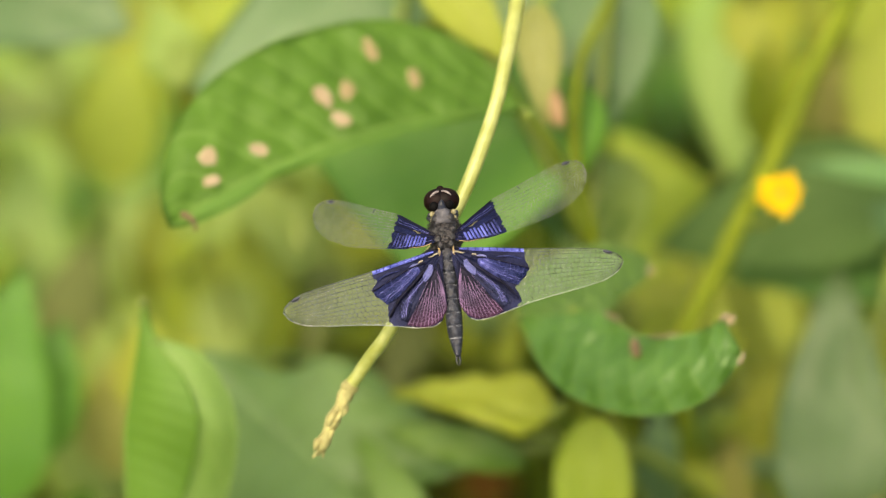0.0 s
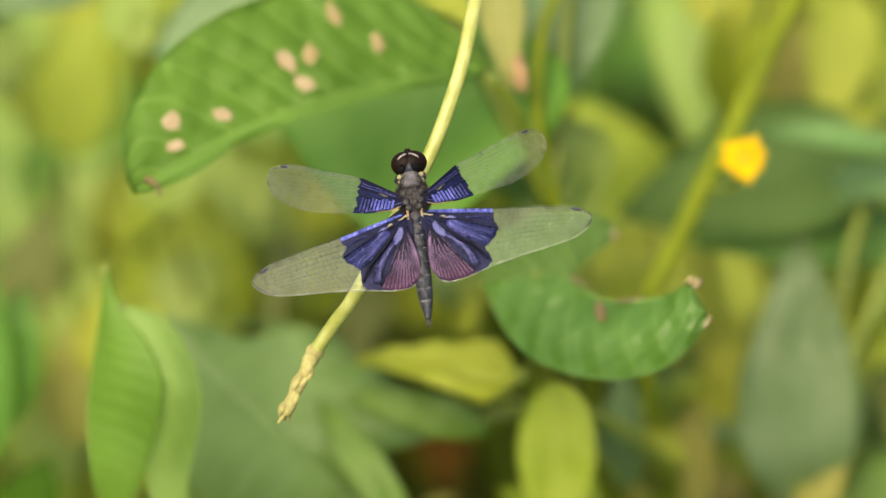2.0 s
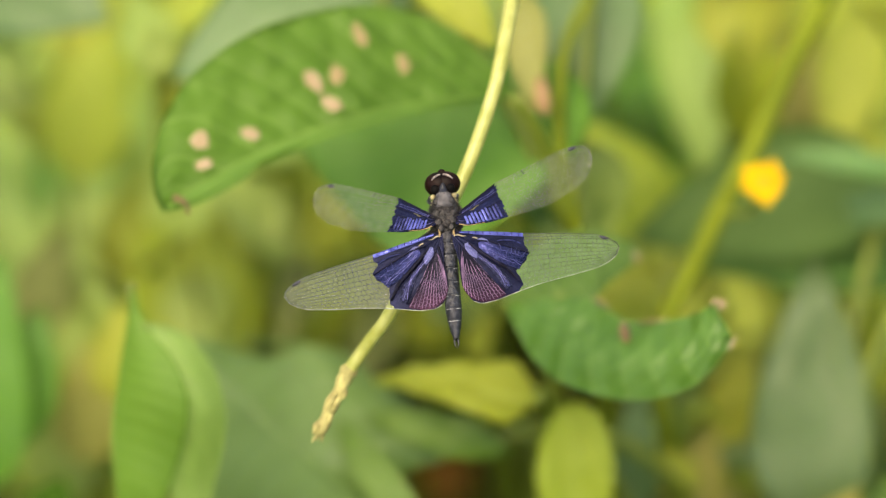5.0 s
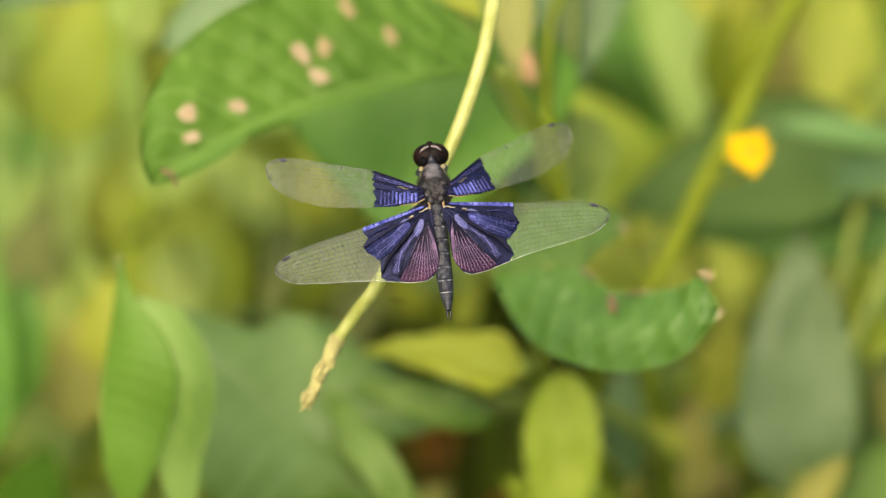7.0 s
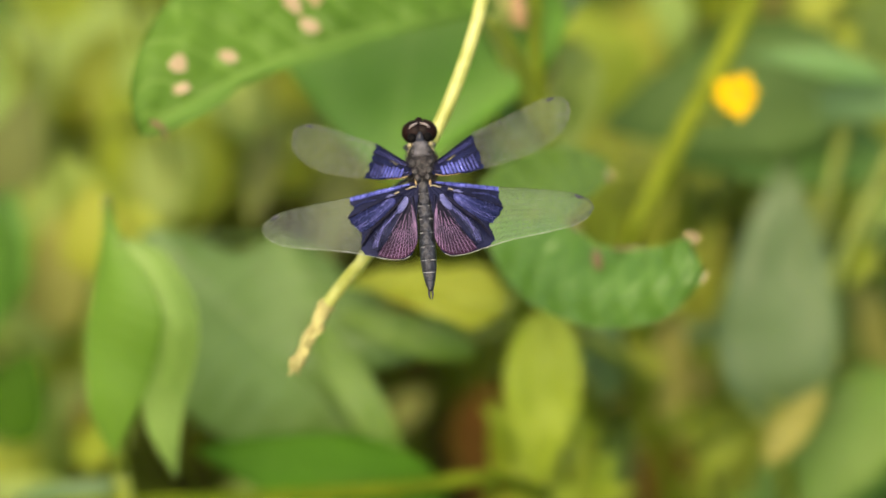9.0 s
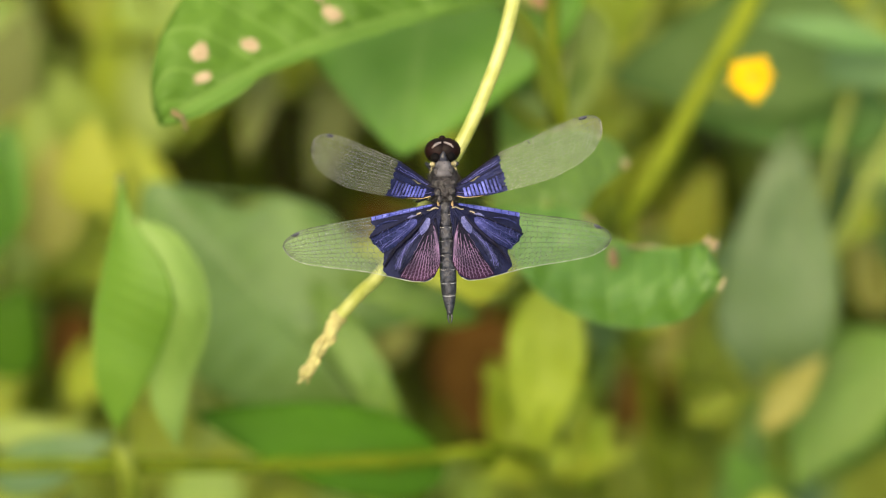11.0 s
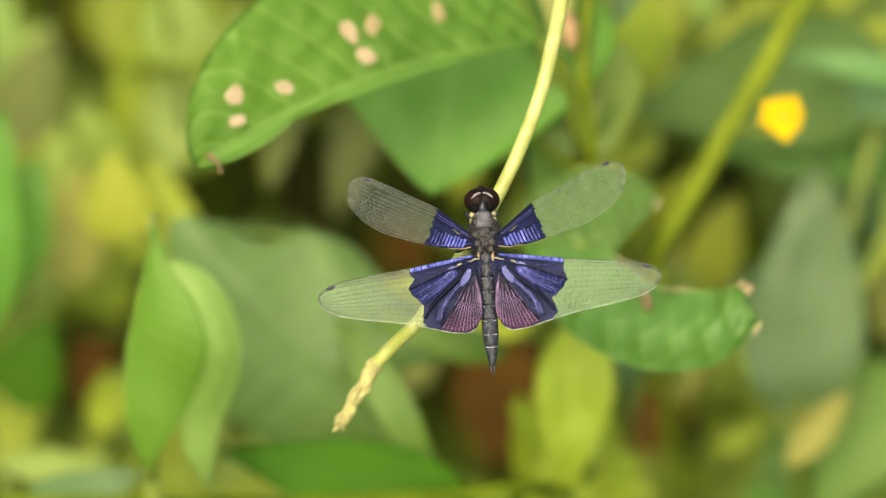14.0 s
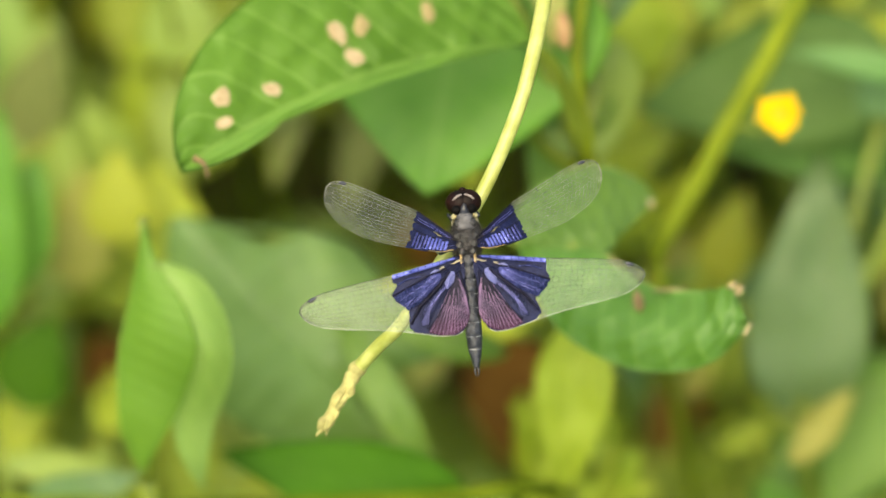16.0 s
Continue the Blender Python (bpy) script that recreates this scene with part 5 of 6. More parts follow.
# ---- the yellow flower on its stalk ----
def flower():
    o = tall.location
    tube("flower_stalk", [STEM[tall.name] - o, V(39.7, -0.9, 88) - o, V(44.5, 7.7, 88) - o, V(49.3, 17.3, 88) - o, V(53.6, 24.9, 88) - o, V(62.5, 43.0, 88) - o, V(69.1, 55.5, 88) - o, V(78.9, 76.6, 88) - o], [0.0017, 0.0020], TALLSTALK, tall, 30, 10)
    c = V(56.4, 20.4, 70) - o
    z = 0.86
    tube("flower_neck", [V(49.3, 17.3, 88) - o, V(54.4, 16.4, 80) - o, c], 0.0006, STALK, tall, 8, 6)
    ob = part("flower", mesh("flower", *blob_data(c, (0.0017 * z, 0.0017 * z, 0.0017 * z), 8, 14), DISC), tall, "small golden yellow flower")
    for k in range(8):
        w = 2 * math.pi * k / 8 + 0.2
        d = (Vector((1, 0, 0)) * math.cos(w) + UP * math.sin(w) - DEEP * 0.15).normalized()
        q = d.cross(DEEP).normalized()
        verts, faces = [], []
        for i in range(6):
            s = i / 5
            h = z * 0.0015 * math.sin(math.pi * (0.15 + 0.8 * s)) ** 0.7
            for t in (-1, 0, 1):
                verts.append(c + d * z * (0.0011 + (0.0034 + 0.0006 * math.sin(k * 2.3)) * s) + q * (t * h) - DEEP * (0.0006 - abs(t) * 0.0002 + 0.0004 * math.sin(s * 3)))
        for i in range(5):
            for t in range(2):
                faces.append((i * 3 + t, i * 3 + t + 1, i * 3 + t + 4, i * 3 + t + 3))
        part("petal", mesh("petal", verts, faces, PETAL), ob)


flower()


# ---- the dragonfly ----
FORE = dict(lead=((-8, 4), (0, 8), (45, 18), (97, 23), (138, 23), (224, 25), (288, 24)), trail=((-8, -14), (0, -20), (9, -27), (52, -40), (87, -46), (120, -52), (170, -58), (222, -53), (288, -32)),
            edge=((0, 96), (0.35, 91), (0.7, 86), (1, 84)), size=288, length=25.4, mat=FORE_PATCH, hub=(-14, -1), middle=2)
HIND = dict(lead=((-8, 2), (0, 4), (60, 7), (125, 8), (200, 14), (245, 16), (291, 14)), trail=((-8, -20), (0, -40), (8, -74), (16, -108), (24, -122), (42, -128), (70, -120), (110, -101), (140, -87), (175, -74), (215, -60), (250, -46), (291, -32)),
            edge=((0, 120), (0.19, 117), (0.376, 127), (0.49, 122), (0.57, 109), (0.64, 106), (0.75, 111), (0.9, 119), (1, 110)), size=291, length=26.3, mat=HIND_PATCH, hub=(-12, 2), middle=-4)


def wing(parent, name, spec, mirror):
    """A wing with its root at the origin, its tip along +x and its front along +y (or -y where mirrored)."""
    size = spec["size"]
    k = spec["length"] / size * MM
    m = -1 if mirror else 1
    rnd = random.Random(name + str(mirror))
    jag = [rnd.uniform(-4, 4) for _ in range(25)]

    def outline(points):
        x, y = (np.array(a, dtype=float) for a in zip(*points))
        fine = np.linspace(x[0], x[-1], 400)
        raw = np.interp(fine, x, y)
        pad = np.concatenate([np.full(14, raw[0]), raw, np.full(14, raw[-1])])
        return fine, np.convolve(pad, np.hanning(31)[1:-1] / np.hanning(31)[1:-1].sum(), "valid")
    front, rear, middle = outline(spec["lead"]), outline(spec["trail"]), spec["middle"]

    def blunt(x):
        return math.sqrt(max(0.0, 1 - max(0.0, (x - size + 46) / 46) ** 2.2))

    def lead(x):
        return middle + (np.interp(x, *front) - middle) * blunt(x)

    def trail(x):
        return middle + (np.interp(x, *rear) - middle) * blunt(x)

    def edge(v):
        return np.interp(v, *zip(*spec["edge"])) + np.interp(v * 24, range(25), jag)

    hx, hy = spec["hub"]
    rim = [(edge(v), lead(edge(v)) + (trail(edge(v)) - lead(edge(v))) * v) for v in np.linspace(0, 1, 60)]
    last = rim[-1][0]
    rim += [(x, trail(x)) for x in np.linspace(last - 1, -6, 60)]
    angles = [math.atan2(y - hy, x - hx) for x, y in rim]
    a0, a1 = angles[0], angles[-1]
    order = sorted(zip(angles, (math.hypot(x - hx, y - hy) for x, y in rim)))

    def fan(r, v):
        """A flat place in the dark fan: r from hub to rim, v from the front to the hind end."""
        a = a0 + (a1 - a0) * min(1, max(0, v + 0.18 * math.sin(math.pi * min(1, max(0, v))) * (0.55 - r)))
        d = np.interp(a, [o[0] for o in order], [o[1] for o in order]) * r
        return hx + d * math.cos(a), hy + d * math.sin(a), d

    pleats = [(0, 0), (0.05, 3), (0.1, -5), (0.2, 2), (0.27, -5), (0.36, 4), (0.465, -6), (0.55, 2.5), (0.635, -5), (0.70, 1), (0.76, -0.5), (0.82, 1), (0.88, -0.5), (0.94, 1), (1, -1)]

    def place(x, y, extra=0.0, lift=0.0):
        z = -0.00013 * x * x - 0.0004 * y * y * (1 - min(1, max(0, x) / size)) + extra
        return Vector((x * k, y * k * m, z * k + lift))

    def on_fan(r, v, lift=0.0):
        x, y, d = fan(r, v)
        return place(x, y, 0.3 * np.interp(v, *zip(*pleats)) * min(1, d / 60) * (1.4 - r), lift)

    def at(x, v, lift=0.0):
        e = edge(v)
        fade = math.exp(-max(0, x - e) / 40)
        return place(x, lead(x) + (trail(x) - lead(x)) * v, (0.5 if spec is HIND else 0.3) * math.sin(v * 24) * (1 - x / size) * (1 - fade), lift)

    ob = new(name)
    ob.parent, ob.empty_display_size = parent, 0.002

    def grid(title, mat, f, nu, nv, uv, label, double):
        verts, uvs, faces = [], [], []
        for layer in (0.00002, -0.00002) if double else (0.0,):
            for i in range(nu + 1):
                for j in range(nv + 1):
                    verts.append(f(i / nu, j / nv, layer))
                    uvs.append(uv(i / nu, j / nv))
        half = (nu + 1) * (nv + 1)
        for i in range(nu):
            for j in range(nv):
                q = (i * (nv + 1) + j, i * (nv + 1) + j + 1, (i + 1) * (nv + 1) + j + 1, (i + 1) * (nv + 1) + j)
                faces.append(q)
                if double:
                    faces.append(tuple(half + w for w in reversed(q)))
        return part(title, mesh(title, verts, faces, mat, uvs), ob, label)
    dark = grid("dark_patch", spec["mat"], lambda a, b, c: on_fan(0.04 + 0.96 * a, b, c), 24, 90, lambda a, b: (a, b), "metallic violet-blue wing base", True)
    film = grid("membrane", HIND_FILM if spec is HIND else FORE_FILM, lambda a, b, c: at(edge(b) + (size - edge(b)) * a, b, c), 34, 40, lambda a, b: (a, b), "clear film of the wing tip", False)

    def bars(title, mat, lines, owner):
        verts, faces = [], []
        for points, r in lines:
            v, f = tube_data(points, r, 4, len(verts))
            verts += v
            faces += f
        tagged(part(title, mesh(title, verts, faces, mat), owner), kind="stuff")

    def panel(title, mat, top, low, dome, label, nu=18, nv=8):
        """A slightly domed field of the dark fan between two curves, with its own colour."""
        a, b = (smooth_path([(x, y, 0) for x, y in c], nu + 1) for c in (top, low))
        verts, uvs, faces = [], [], []
        for i in range(nu + 1):
            for j in range(nv + 1):
                q = a[i].lerp(b[i], j / nv)
                verts.append(place(q.x, q.y, dome * math.sin(math.pi * i / nu) ** 0.5 * math.sin(math.pi * j / nv), 0.00020))
                uvs.append((j / nv, i / nu))
        for i in range(nu):
            for j in range(nv):
                faces.append((i * (nv + 1) + j, i * (nv + 1) + j + 1, (i + 1) * (nv + 1) + j + 1, (i + 1) * (nv + 1) + j))
        return part(title, mesh(title, verts, faces, mat, uvs), ob, label)

    def run(points, lift, n=24):
        return [place(q.x, q.y, 0, lift) for q in smooth_path([(x, y, 0) for x, y in points], n)]

    # the clear part: long ribs that spread towards the hind edge, short cross bars between them that make the cells
    hind = spec is HIND
    rows = [0.0, 0.06, 0.12, 0.21, 0.32, 0.42, 0.52, 0.62, 0.72, 0.82, 0.91, 1.0] if hind else [0.0, 0.06, 0.11, 0.19, 0.28, 0.36, 0.44, 0.52, 0.60, 0.68, 0.76, 0.84, 0.92, 1.0]
    lines, pale = [], []

    def spread(v, f):
        """Ribs behind the front ones drift towards the hind edge on their way out."""
        return min(1, v + (0.16 * f * f * math.sin(math.pi * v) if v > 0.15 else 0))
    for i, v in enumerate(rows):
        path = []
        for j in range(41):
            w = 0 if i in (0, 1, 2, 3, 6, len(rows) - 1) else (0.012 if i < 8 else 0.018) * (-1) ** (j + i)
            e = edge(v)
            path.append(at(e + (size - e) * j / 40, min(1, max(0, spread(v, j / 40) + w)), 0.00003))
        if hind and i == len(rows) - 1:
            pale.append((path, 0.00005))
        else:
            lines.append((path, (0.00008 if hind else 0.00005) if i == 0 else 0.00005 if hind and i < 3 else 0.000046 if hind else 0.000032))
    for i in range(len(rows) - 1):
        v0, v1 = rows[i], rows[i + 1]
        e = edge((v0 + v1) / 2)
        count = int((size - 6 - e) / (9.5 if i > 1 else 8))
        for j in range(count):
            x = e + (size - 6 - e) * (j + 0.5 + 0.5 * (i % 2) + rnd.uniform(-0.22, 0.22)) / count
            if x < size - 6:
                f = (x - e) / (size - e)
                a, b = spread(v0, f), spread(v1, f)
                lines.append(([at(x, a + 0.01, 0.00003), at(x + rnd.uniform(-2, 2), (a + b) / 2, 0.00003), at(x, b - 0.01, 0.00003)], 0.00004 if hind else 0.000026))
    bars("clear_vein", VEIN if hind else FOREVEIN, lines, film)
    if hind:
        bars("pale_vein", PALEVEIN, pale, film)
    # a short dark bar at the notch of the front edge
    if not hind:
        part("notch_bar", mesh("notch_bar", *tube_data([at(size * 0.53, 0.0, 0.00005), at(size * 0.532, 0.05, 0.00005), at(size * 0.536, 0.10, 0.00005)], 0.00007, 5), DARKVEIN), ob)
    if hind:
        xs = np.linspace(3, edge(0.05) - 1, 9)
        panel("blue_stripe", STRIPE, [(x, lead(x) - 0.4) for x in xs], [(x, lead(x) - 3.5 - 3.8 * min(1, x / 40)) for x in xs], 1.5, "bright violet-blue stripe along the front of the wing")
        panel("violet_streak", VIOLETS, ((70, -9), (93, -6), (113, -10)), ((70, -10), (93, -9), (113, -13)), 0.6, "thin violet streak", 10, 4)
        panel("violet_panel", VIOLETS, ((36, -17), (46, -12), (77, -18), (104, -24), (126, -31)), ((37, -24), (48, -34), (77, -50), (97, -57), (110, -60)), 5.0, "violet wing field with fine cells")
        panel("violet_panel", PALES, ((36, -17), (42, -13), (48, -14), (55, -17)), ((37, -22), (42, -25), (48, -25), (55, -22)), 2.2, "bright lilac spot on the wing", 10, 6)
        panel("violet_streak", PALES, ((34, -10), (43, -6.5), (53, -10)), ((34, -12), (43, -11.5), (53, -11)), 0.8, "bright lilac spot on the wing", 8, 4)
        panel("slate_panel", SLATES, ((31, -32), (49, -44), (72, -58), (88, -73), (98, -92)), ((34, -43), (50, -56), (65, -72), (76, -87), (87, -99)), 2.2, "dark slate wing field with fine cells")
        panel("slate_panel", PALES, ((36, -37), (44, -42), (54, -48)), ((38, -44), (45, -49), (53, -52)), 1.2, "pale slate spot on the wing", 8, 5)
        panel("pale_panel", PALES, ((12, -20), (19, -18), (29, -26), (36, -36)), ((13, -29), (19, -37), (27, -43), (34, -46)), 2.0, "pale grey-blue wing field", 12, 6)
        panel("cream_plate", CREAM, ((26, -6), (31, -5.5), (35, -7.5)), ((26, -8), (31, -8.5), (35, -9.5)), 0.5, "cream spot near the wing root", 6, 4)
        # the hind lobe, a fan from one point, with long wavy plum veins
        apex = Vector((9, -26, 0))
        hem = smooth_path([(5, -60, 0), (7, -84, 0), (12, -105, 0), (24, -118, 0), (40, -124, 0), (56, -123, 0), (72, -117, 0), (87, -108, 0)], 41)
        verts, uvs, faces = [], [], []
        for i in range(41):
            for j in range(13):
                q = apex.lerp(hem[i], j / 12)
                verts.append(place(q.x, q.y, 1.6 * math.sin(math.pi * i / 40) * math.sin(math.pi * j / 12), 0.00019))
                uvs.append((j / 12, i / 40))
        for i in range(40):
            for j in range(12):
                faces.append((i * 13 + j, i * 13 + j + 1, i * 13 + j + 14, i * 13 + j + 13))
        lobe = part("hind_lobe", mesh("hind_lobe", verts, faces, LOBES, uvs), ob, "dark hind lobe with plum veins and a pink rim")

        def on_lobe(b, r, lift):
            i = min(39.999, max(0.0, b * 40))
            h = hem[int(i)].lerp(hem[int(i) + 1], i - int(i))
            q = apex.lerp(h, r)
            return place(q.x, q.y, 1.6 * math.sin(math.pi * b) * math.sin(math.pi * r), lift)
        fine = []
        for i in range(17):
            b, s = 0.02 + 0.96 * i / 16, (0.24, 0.52, 0.36, 0.52)[i % 4]
            fine.append(([on_lobe(b + 0.007 * math.sin(j * 1.7 + i * math.pi), s + (0.985 - s) * j / 20, 0.00026) for j in range(21)], 0.00006))
            for j in range(9):
                r = 0.42 + 0.55 * (j + 0.5 * (i % 2) + rnd.uniform(0, 0.3)) / 9
                if i < 16 and r < 0.98:
                    fine.append(([on_lobe(b, r, 0.00025), on_lobe(b + 0.06, r + 0.012, 0.00025)], 0.00003))
        bars("plum_vein", MAUVE, fine, lobe)
        # dark curved folds between the fields, and a pale hem
        folds = [(run(((24, -11), (30, -12), (56, -13.5), (90, -20.5), (128, -28)), 0.00024), [0.0002, 0.00016, 0.00012]),
                 (run(((20, -18), (34, -29), (59, -44), (88, -61), (112, -84)), 0.00024), [0.00022, 0.00034, 0.0003, 0.0002]),
                 (run(((10, -30), (30, -50), (48, -70), (66, -88), (86, -102)), 0.00024), [0.0001, 0.00014, 0.00012]),
                 (run(((3, -22), (4, -45), (5, -70), (9, -98)), 0.00022), [0.00022, 0.00016, 0.0001])]
        for x in np.linspace(18, edge(0.05) - 10, 8):
            folds.append(([place(x, lead(x) - 0.5, 0, 0.0004), place(x + 1.5, lead(x) - 6.5, 0, 0.0004)], 0.00005))
        folds += [(run(((c, -30 - 0.2 * c), (c + 14, -31 - 0.45 * c), (c + 26, -31.5 - 0.62 * c)), 0.00045, 8), 0.00004) for c in (50, 62, 74)]
        bars("dark_vein", DARKVEIN, folds, dark)
        arc = [(run(((22, -36), (36, -43), (54, -54), (74, -70), (92, -94)), 0.00042), 0.00004), (run(((46, -15), (66, -25), (92, -40), (112, -55)), 0.00052), 0.00004),
               (run(((62, -55), (70, -66), (78, -80), (84, -94)), 0.00042), 0.00004), (run(((40, -24), (58, -34), (80, -44), (102, -52)), 0.00052), 0.000035)]
        for top, low, along, across, lift in ((((36, -17), (46, -12), (77, -18), (104, -24), (126, -31)), ((37, -24), (48, -34), (77, -50), (97, -57), (110, -60)), 2, 10, 0.00068),
                                              (((31, -32), (49, -44), (72, -58), (88, -73), (98, -92)), ((34, -43), (50, -56), (65, -72), (76, -87), (87, -99)), 2, 10, 0.00042),
                                              (((12, -20), (19, -18), (29, -26), (36, -36)), ((13, -29), (19, -37), (27, -43), (34, -46)), 2, 7, 0.00042)):
            a, b = (smooth_path([(x, y, 0) for x, y in c], 61) for c in (top, low))

            def net(s, t):
                q = a[min(60, max(0, int(s * 60)))].lerp(b[min(60, max(0, int(s * 60)))], t)
                return place(q.x, q.y, 0, lift)
            for i in range(1, along + 1):
                t = i / (along + 1)
                arc.append(([net(0.08 + 0.9 * j / 20, t + 0.035 * math.sin(j * 1.9 + i * 2.4)) for j in range(21)], 0.000022))
            for j in range(across):
                s0 = 0.06 + 0.9 * (j + rnd.uniform(0.1, 0.9)) / across
                t0 = rnd.choice([k / (along + 1) for k in range(along + 1)])
                arc.append(([net(s0, t0), net(s0 + rnd.uniform(-0.02, 0.02), t0 + 0.5 / (along + 1)), net(s0 + 0.01, t0 + 1 / (along + 1))], 0.000022))
        bars("violet_vein", SHEEN, arc, dark)
        part("hem", mesh("hem", *tube_data([place(x, trail(x), 0, 0.00012) for x in np.linspace(30, 130, 30)], 0.00006, 5), PALEVEIN), ob, "pale hind edge of the wing")
        part("wing_joint", mesh("wing_joint", *tube_data(run(((-8, -8), (-1, -5), (8, -7), (14, -6)), 0.0005, 8), [0.00008, 0.00016, 0.00012, 0.00005], 6), CREAM), ob, "cream wing joint")
    else:
        strong = [([on_fan(0.08 + 0.92 * j / 14, v, 0.00008) for j in range(15)], 0.00009) for v in (0.02, 0.16, 0.30, 0.50, 0.66)]
        bars("dark_vein", DARKVEIN, strong, dark)
        # a row of bright violet cells along the hind edge
        for i in range(10):
            x0 = 9 + 6.9 * i
            verts, faces = [], []
            for j in range(6):
                for x in range(4):
                    a = x0 + (4.6 - 0.1 * i) * x / 3 + 2.5 * (1 - j / 5)
                    top, low = -6 - 0.12 * a - 2 * math.sin(i * 1.9), trail(a) + 3
                    verts.append(place(a, top + (low - top) * j / 5, 1.2 * math.sin(math.pi * x / 3) * math.sin(math.pi * (0.15 + 0.7 * j / 5)), 0.00014))
            for j in range(5):
                for x in range(3):
                    faces.append((j * 4 + x, j * 4 + x + 1, j * 4 + x + 5, j * 4 + x + 4))
            part("violet_cell", mesh("violet_cell", verts, faces, STRIPE if i < 6 else VIOLETS), ob)
        light = [([on_fan(0.25 + 0.7 * j / 9, v + 0.01 * math.sin(j), 0.0001) for j in range(10)], 0.00003) for v in (0.07, 0.11, 0.58)]
        bars("violet_vein", SHEEN, light, dark)
        pane = [place(28 + 20 * j / 6, -2 - 1.5 * math.sin(j), 0, 0.00014) for j in range(7)]
        part("wing_window", mesh("wing_window", *tube_data(pane, [0.00004, 0.00012, 0.0001, 0.00004], 6), CLEARPANE), ob, "small amber window in the wing base")
        part("wing_joint", mesh("wing_joint", *tube_data([place(x, trail(x) + 0.5, 0, 0.0001) for x in np.linspace(-4, 40, 14)], [0.0001, 0.00006, 0.00003], 6), AMBER), ob, "amber hind edge of the wing root")
    path = [at(size * (0.875 + 0.055 * j / 5), 0.05, 0.00006) for j in range(6)]
    part("wing_spot", mesh("wing_spot", *tube_data(path, [0.0001, 0.0003, 0.0003, 0.0001], 6), STIGMA), ob, "small dark spot near the wing tip")
    path = [on_fan(r, 0.002, 0.00008) for r in np.linspace(0.05, 0.98, 16)]
    part("front_rib", mesh("front_rib", *tube_data(path, [0.00016, 0.0001], 6), DARKVEIN), ob)
    return ob


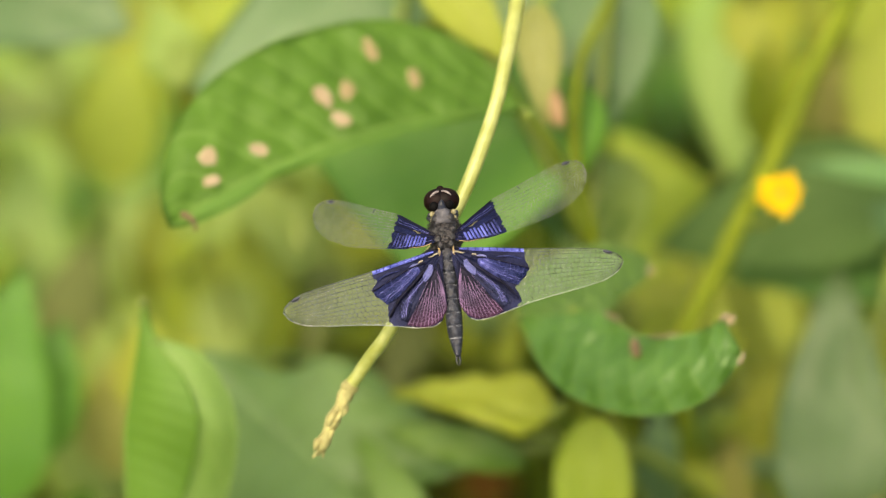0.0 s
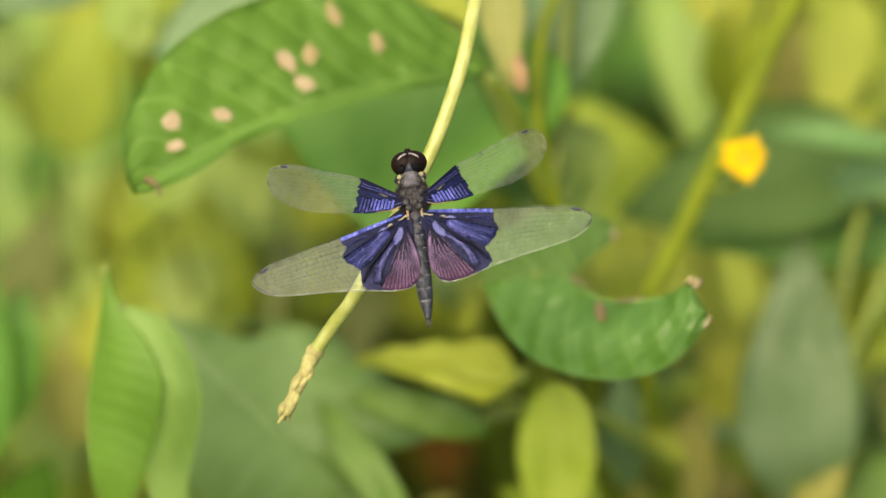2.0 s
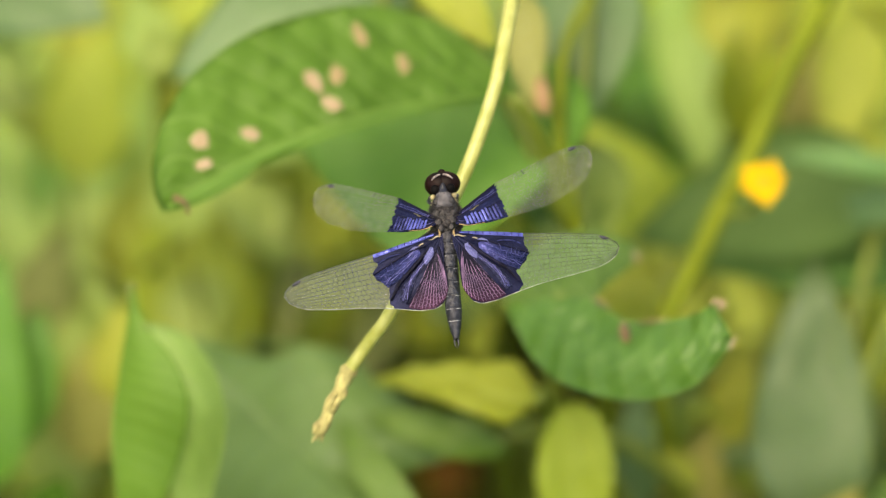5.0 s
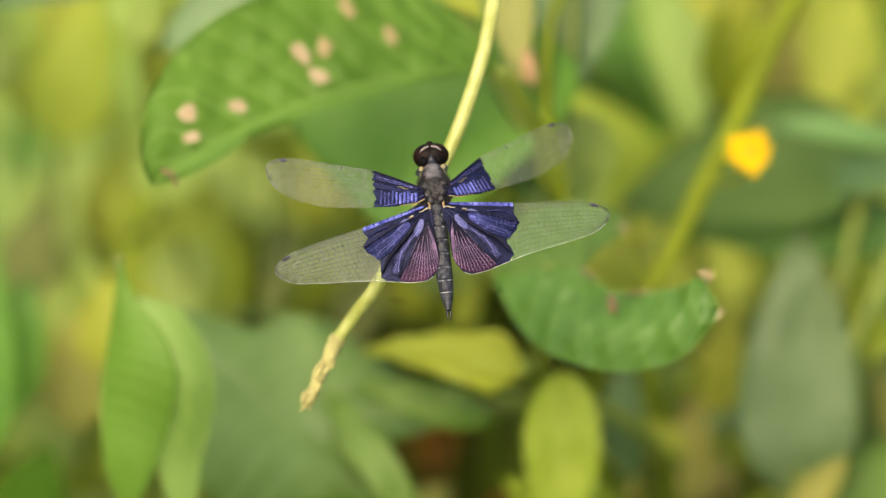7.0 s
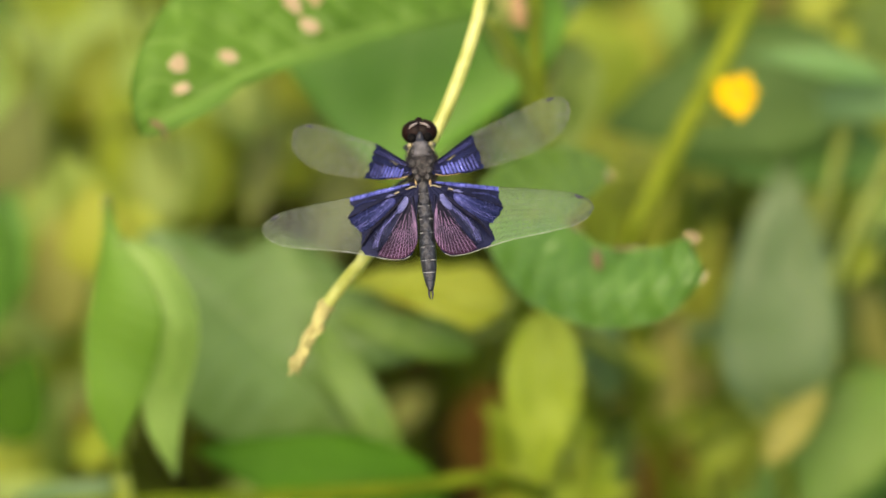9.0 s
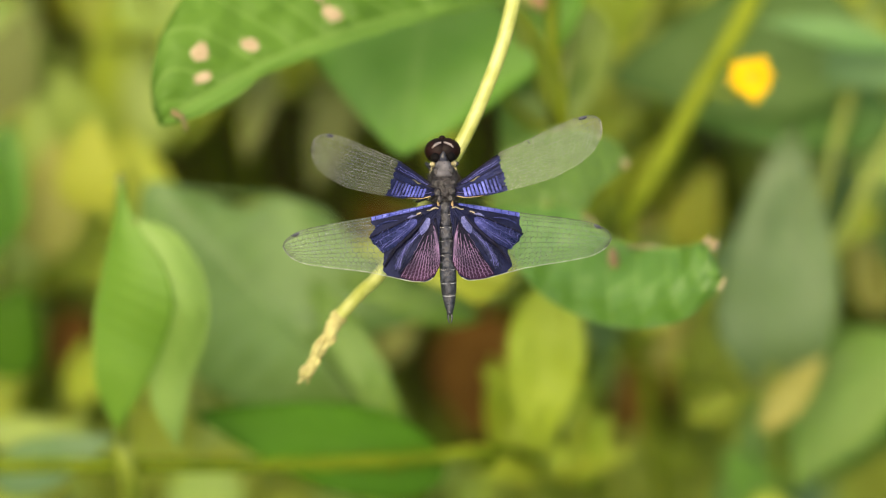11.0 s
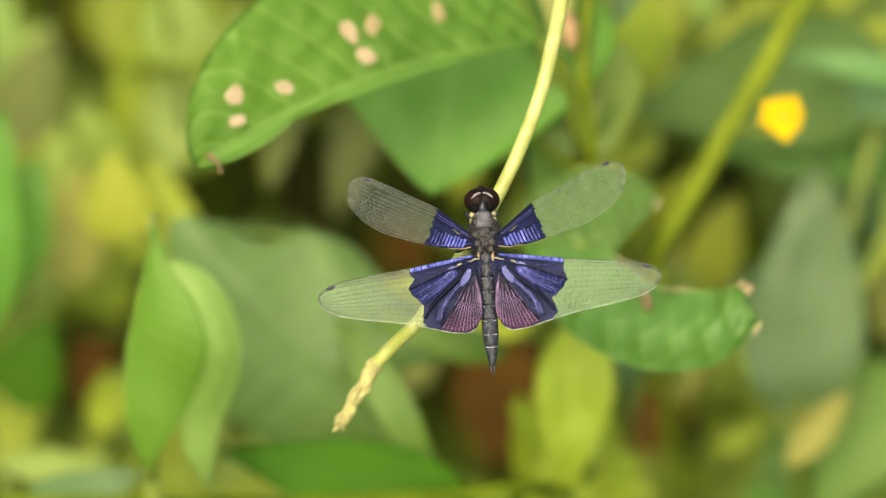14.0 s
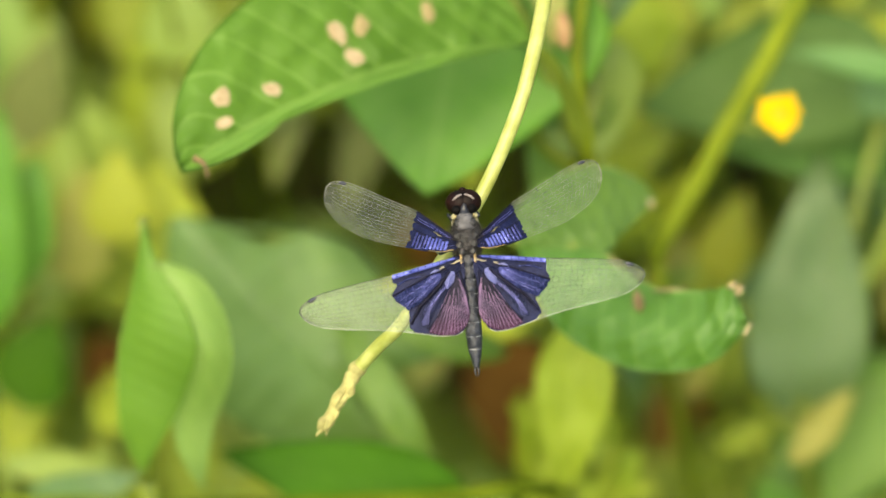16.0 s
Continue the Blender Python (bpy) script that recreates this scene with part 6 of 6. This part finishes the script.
def dragonfly():
    body = new("dragonfly")
    body.empty_display_size = 0.005
    v, f = blob_data((0, 0.0080, -0.0003), (0.0024, 0.0020, 0.0019), 12, 20)
    head = part("head", mesh("head", v, f, CHITIN), body)
    for sx in (-1, 1):
        v, f = blob_data((sx * 0.00062, 0.0079, 0.0000), (0.00225, 0.00205, 0.00200), 18, 26)
        part("eye", mesh("eye", v, f, EYE), head, "glossy dark red-brown compound eye")
        v, f = blob_data((sx * 0.00165, 0.0056, 0.0004), (0.0005, 0.0005, 0.0006), 8, 12)
        part("cheek", mesh("cheek", v, f, CHEEK), head, "pale yellow cheek")
    # pale arc over the eyes: the sky's reflection put in as a solid stripe
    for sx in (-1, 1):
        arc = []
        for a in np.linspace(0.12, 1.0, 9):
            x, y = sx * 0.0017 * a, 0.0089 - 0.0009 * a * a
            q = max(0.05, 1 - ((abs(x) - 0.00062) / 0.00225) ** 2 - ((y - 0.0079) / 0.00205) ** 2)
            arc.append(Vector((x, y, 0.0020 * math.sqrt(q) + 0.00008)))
        part("glint_stripe", mesh("glint_stripe", *tube_data(arc, [0.00014, 0.00021, 0.00021, 0.00008], 6), GLINT), head, "pale stripe across the eyes, standing in for reflected sky")
    v, f = blob_data((0, 0.0098, 0.0005), (0.0006, 0.0005, 0.0006), 10, 14)
    part("brow", mesh("brow", v, f, EYE), head, "small shiny brow bump")
    v, f = blob_data((0, 0.0064, 0.0014), (0.0010, 0.0011, 0.0009), 10, 14, lambda s: 1.0 - 0.55 * s)
    part("nape", mesh("nape", [p + Vector((0, 0, 0.0002 * noise.noise(p * 1500))) for p in v], f, CHITIN), head, "dark brown triangle between the eyes")
    # raised black bumps take the place of the shade in the hollows here
    for sx in (-1, 1):
        v, f = blob_data((sx * 0.0012, 0.0066, 0.0012), (0.0008, 0.0008, 0.00095), 8, 12)
        part("eye_pit_shade", mesh("eye_pit_shade", v, f, PITSHADE), head, "black bump painted as the shaded hollow behind the eye")
        v, f = blob_data((sx * 0.0018, 0.0044, -0.0002), (0.0004, 0.0009, 0.0006), 8, 12)
        part("shoulder_stripe", mesh("shoulder_stripe", v, f, CHEEK), body, "pale yellow stripe beside the collar")
        v, f = blob_data((sx * 0.0021, 0.0056, 0.0002), (0.0004, 0.0004, 0.0004), 6, 10)
        part("leg_joint", mesh("leg_joint", v, f, CHITIN), body)
    v, f = blob_data((0, 0.0045, 0.0013), (0.00165, 0.0016, 0.0013), 14, 20, lambda s: (1 - 0.30 * s) * min(1, (1 - s) * 5 + 0.4) * min(1, s * 4 + 0.5))
    part("collar", mesh("collar", [p + Vector((0, 0, 0.00016 * noise.noise(p * 1500))) for p in v], f, COLLAR), body, "grey hairy collar")
    rnd = random.Random(4)
    v, f = blob_data((0, 0.0021, -0.0004), (0.0027, 0.0035, 0.0028), 34, 40, lambda s: math.sin(math.pi * (0.1 + 0.82 * s)) ** 0.6)
    v = [p + Vector((0, 0, 1)) * 0.00022 * noise.noise(p * 1400) + (p - Vector((0, 0.002, 0))).normalized() * 0.00035 * noise.noise(p * 2600) for p in v]
    thorax = part("thorax", mesh("thorax", v, f, THORAX), body, "dark hairy thorax")
    verts, faces = [], []
    for k in range(900):
        w, y = rnd.uniform(0.1, math.pi - 0.1), rnd.uniform(-0.0008, 0.0056)
        n = Vector((math.cos(w), rnd.uniform(-0.3, 0.3), math.sin(w)))
        s = (y - 0.0021 + 0.0034) / 0.0068
        r = math.sin(math.pi * (0.1 + 0.82 * s)) ** 0.6
        p = Vector((0.0027 * r * n.x, y, -0.0004 + 0.0028 * r * n.z))
        a, b = tube_data([p, p + n * rnd.uniform(0.0003, 0.0008) + Vector((0, -0.0002, 0))], [0.00003, 0.00001], 3, len(verts))
        verts += a
        faces += b
    tagged(part("hair", mesh("hair", verts, faces, HAIR), thorax), kind="stuff")
    for y, x, r in ((0.0042, 0.0010, 0.0008), (0.0022, 0.0013, 0.0007), (0.0007, 0.0011, 0.0006), (-0.0004, 0.0008, 0.0005)):
        for sx in (-1, 1):
            v, f = blob_data((sx * x, y, 0.0021 - 0.0001 * y / 0.001), (r, r * 1.1, r * 0.7), 8, 12)
            part("back_plate", mesh("back_plate", [p + Vector((0, 0, 0.00025)) * noise.noise(p * 2600) for p in v], f, THORAX), thorax)
    # abdomen: ring segments, widest behind the waist, tapering to the tip
    cuts = [-0.0008, -0.0024, -0.0042, -0.0062, -0.0083, -0.0104, -0.0124, -0.0142, -0.0157, -0.0170]
    wide = [0.0016, 0.0015, 0.00138, 0.0013, 0.0013, 0.00132, 0.0013, 0.0011, 0.0008, 0.0004]
    for i in range(9):
        y0, y1, r0, r1 = cuts[i], cuts[i + 1], wide[i], wide[i + 1]
        prof = [(0.0, 0.95), (0.06, 1.0), (0.5, 1.0), (0.93, 1.0), (1.0, 0.95)]
        path, sides, vs, fs = [], 18, [], []
        for a, q in prof:
            r, y = (r0 + (r1 - r0) * a) * q, y0 + (y1 - y0) * a
            for k in range(sides):
                w = 2 * math.pi * k / sides
                c = math.sin(w)
                vs.append(Vector((r * math.cos(w), y, r * 0.85 * (c + (0.12 * max(0, c) ** 6)) + 0.0002)))
        for a in range(4):
            for k in range(sides):
                q = (k + 1) % sides
                fs.append((a * sides + k, a * sides + q, (a + 1) * sides + q, (a + 1) * sides + k))
        fs += [tuple(reversed(range(sides))), tuple(4 * sides + k for k in range(sides))]
        seg = part("abdomen_ring", mesh("abdomen_ring", vs, fs, ABDOMEN), body)
        if 0 < i < 8:
            arc = [Vector((r0 * 1.0 * math.cos(w), y0 - 0.0003 * math.sin(w), r0 * 0.87 * math.sin(w) + 0.0002)) for w in np.linspace(0.5, math.pi - 0.5, 9)]
            part("pale_line", mesh("pale_line", *tube_data(arc, 0.00006, 4), RING), seg)
    for sx in (-1, 1):
        tube("tail_clasper", [Vector((sx * 0.0002, -0.0168, 0)), Vector((sx * 0.0003, -0.0176, 0.0001)), Vector((sx * 0.00012, -0.0183, 0))], [0.00022, 0.00008], CHITIN, body, 6, 6)
        tube("amber_stripe", [Vector((sx * 0.00112, -0.0005, 0.0019)), Vector((sx * 0.00112, -0.0016, 0.0015)), Vector((sx * 0.00102, -0.0031, 0.00125))], [0.00016, 0.00026, 0.0001], AMBER, body, 8, 6)
        for j, (y, gx, gy, gz) in enumerate(((0.0046, -0.0005, 0.0063, -0.0052), (0.0030, -0.0020, 0.0040, -0.0060), (0.0014, -0.0038, 0.0012, -0.0068))):
            hip = Vector((sx * 0.0013, y, -0.0026))
            foot = Vector((gx + sx * 0.001, gy, gz))
            knee = (hip + foot) / 2 + Vector((sx * 0.0012, 0.0012 - 0.001 * j, 0.0004))
            leg = tube("leg", [hip, hip.lerp(knee, 0.6), knee], [0.00042, 0.00030], CHITIN, body, 8, 6)
            tube("shin", [knee, knee.lerp(foot, 0.5), foot], [0.00026, 0.00014], CHITIN, leg, 8, 6)
    for ob in body.children_recursive:
        for v in ob.data.vertices:
            v.co.y *= 0.98 if v.co.y > 0 else 1.10
    wings = [wing(body, "forewing", FORE, True), wing(body, "forewing", FORE, False), wing(body, "hindwing", HIND, True), wing(body, "hindwing", HIND, False)]
    return tagged(body, "violet-blue and black dragonfly with clear wing tips, perched on vine", "dragonfly"), wings


fly, fly_wings = dragonfly()


# ---- what moves: the vine sways, the dragonfly rides on it and shifts its wings ----
def motions():
    walk(vine_ob, VINE_ROWS)
    walk(fly, BODY_ROWS)
    for ob, rows in zip(fly_wings, (FL_ROWS, FR_ROWS, HL_ROWS, HR_ROWS)):
        walk(ob, rows)


motions()
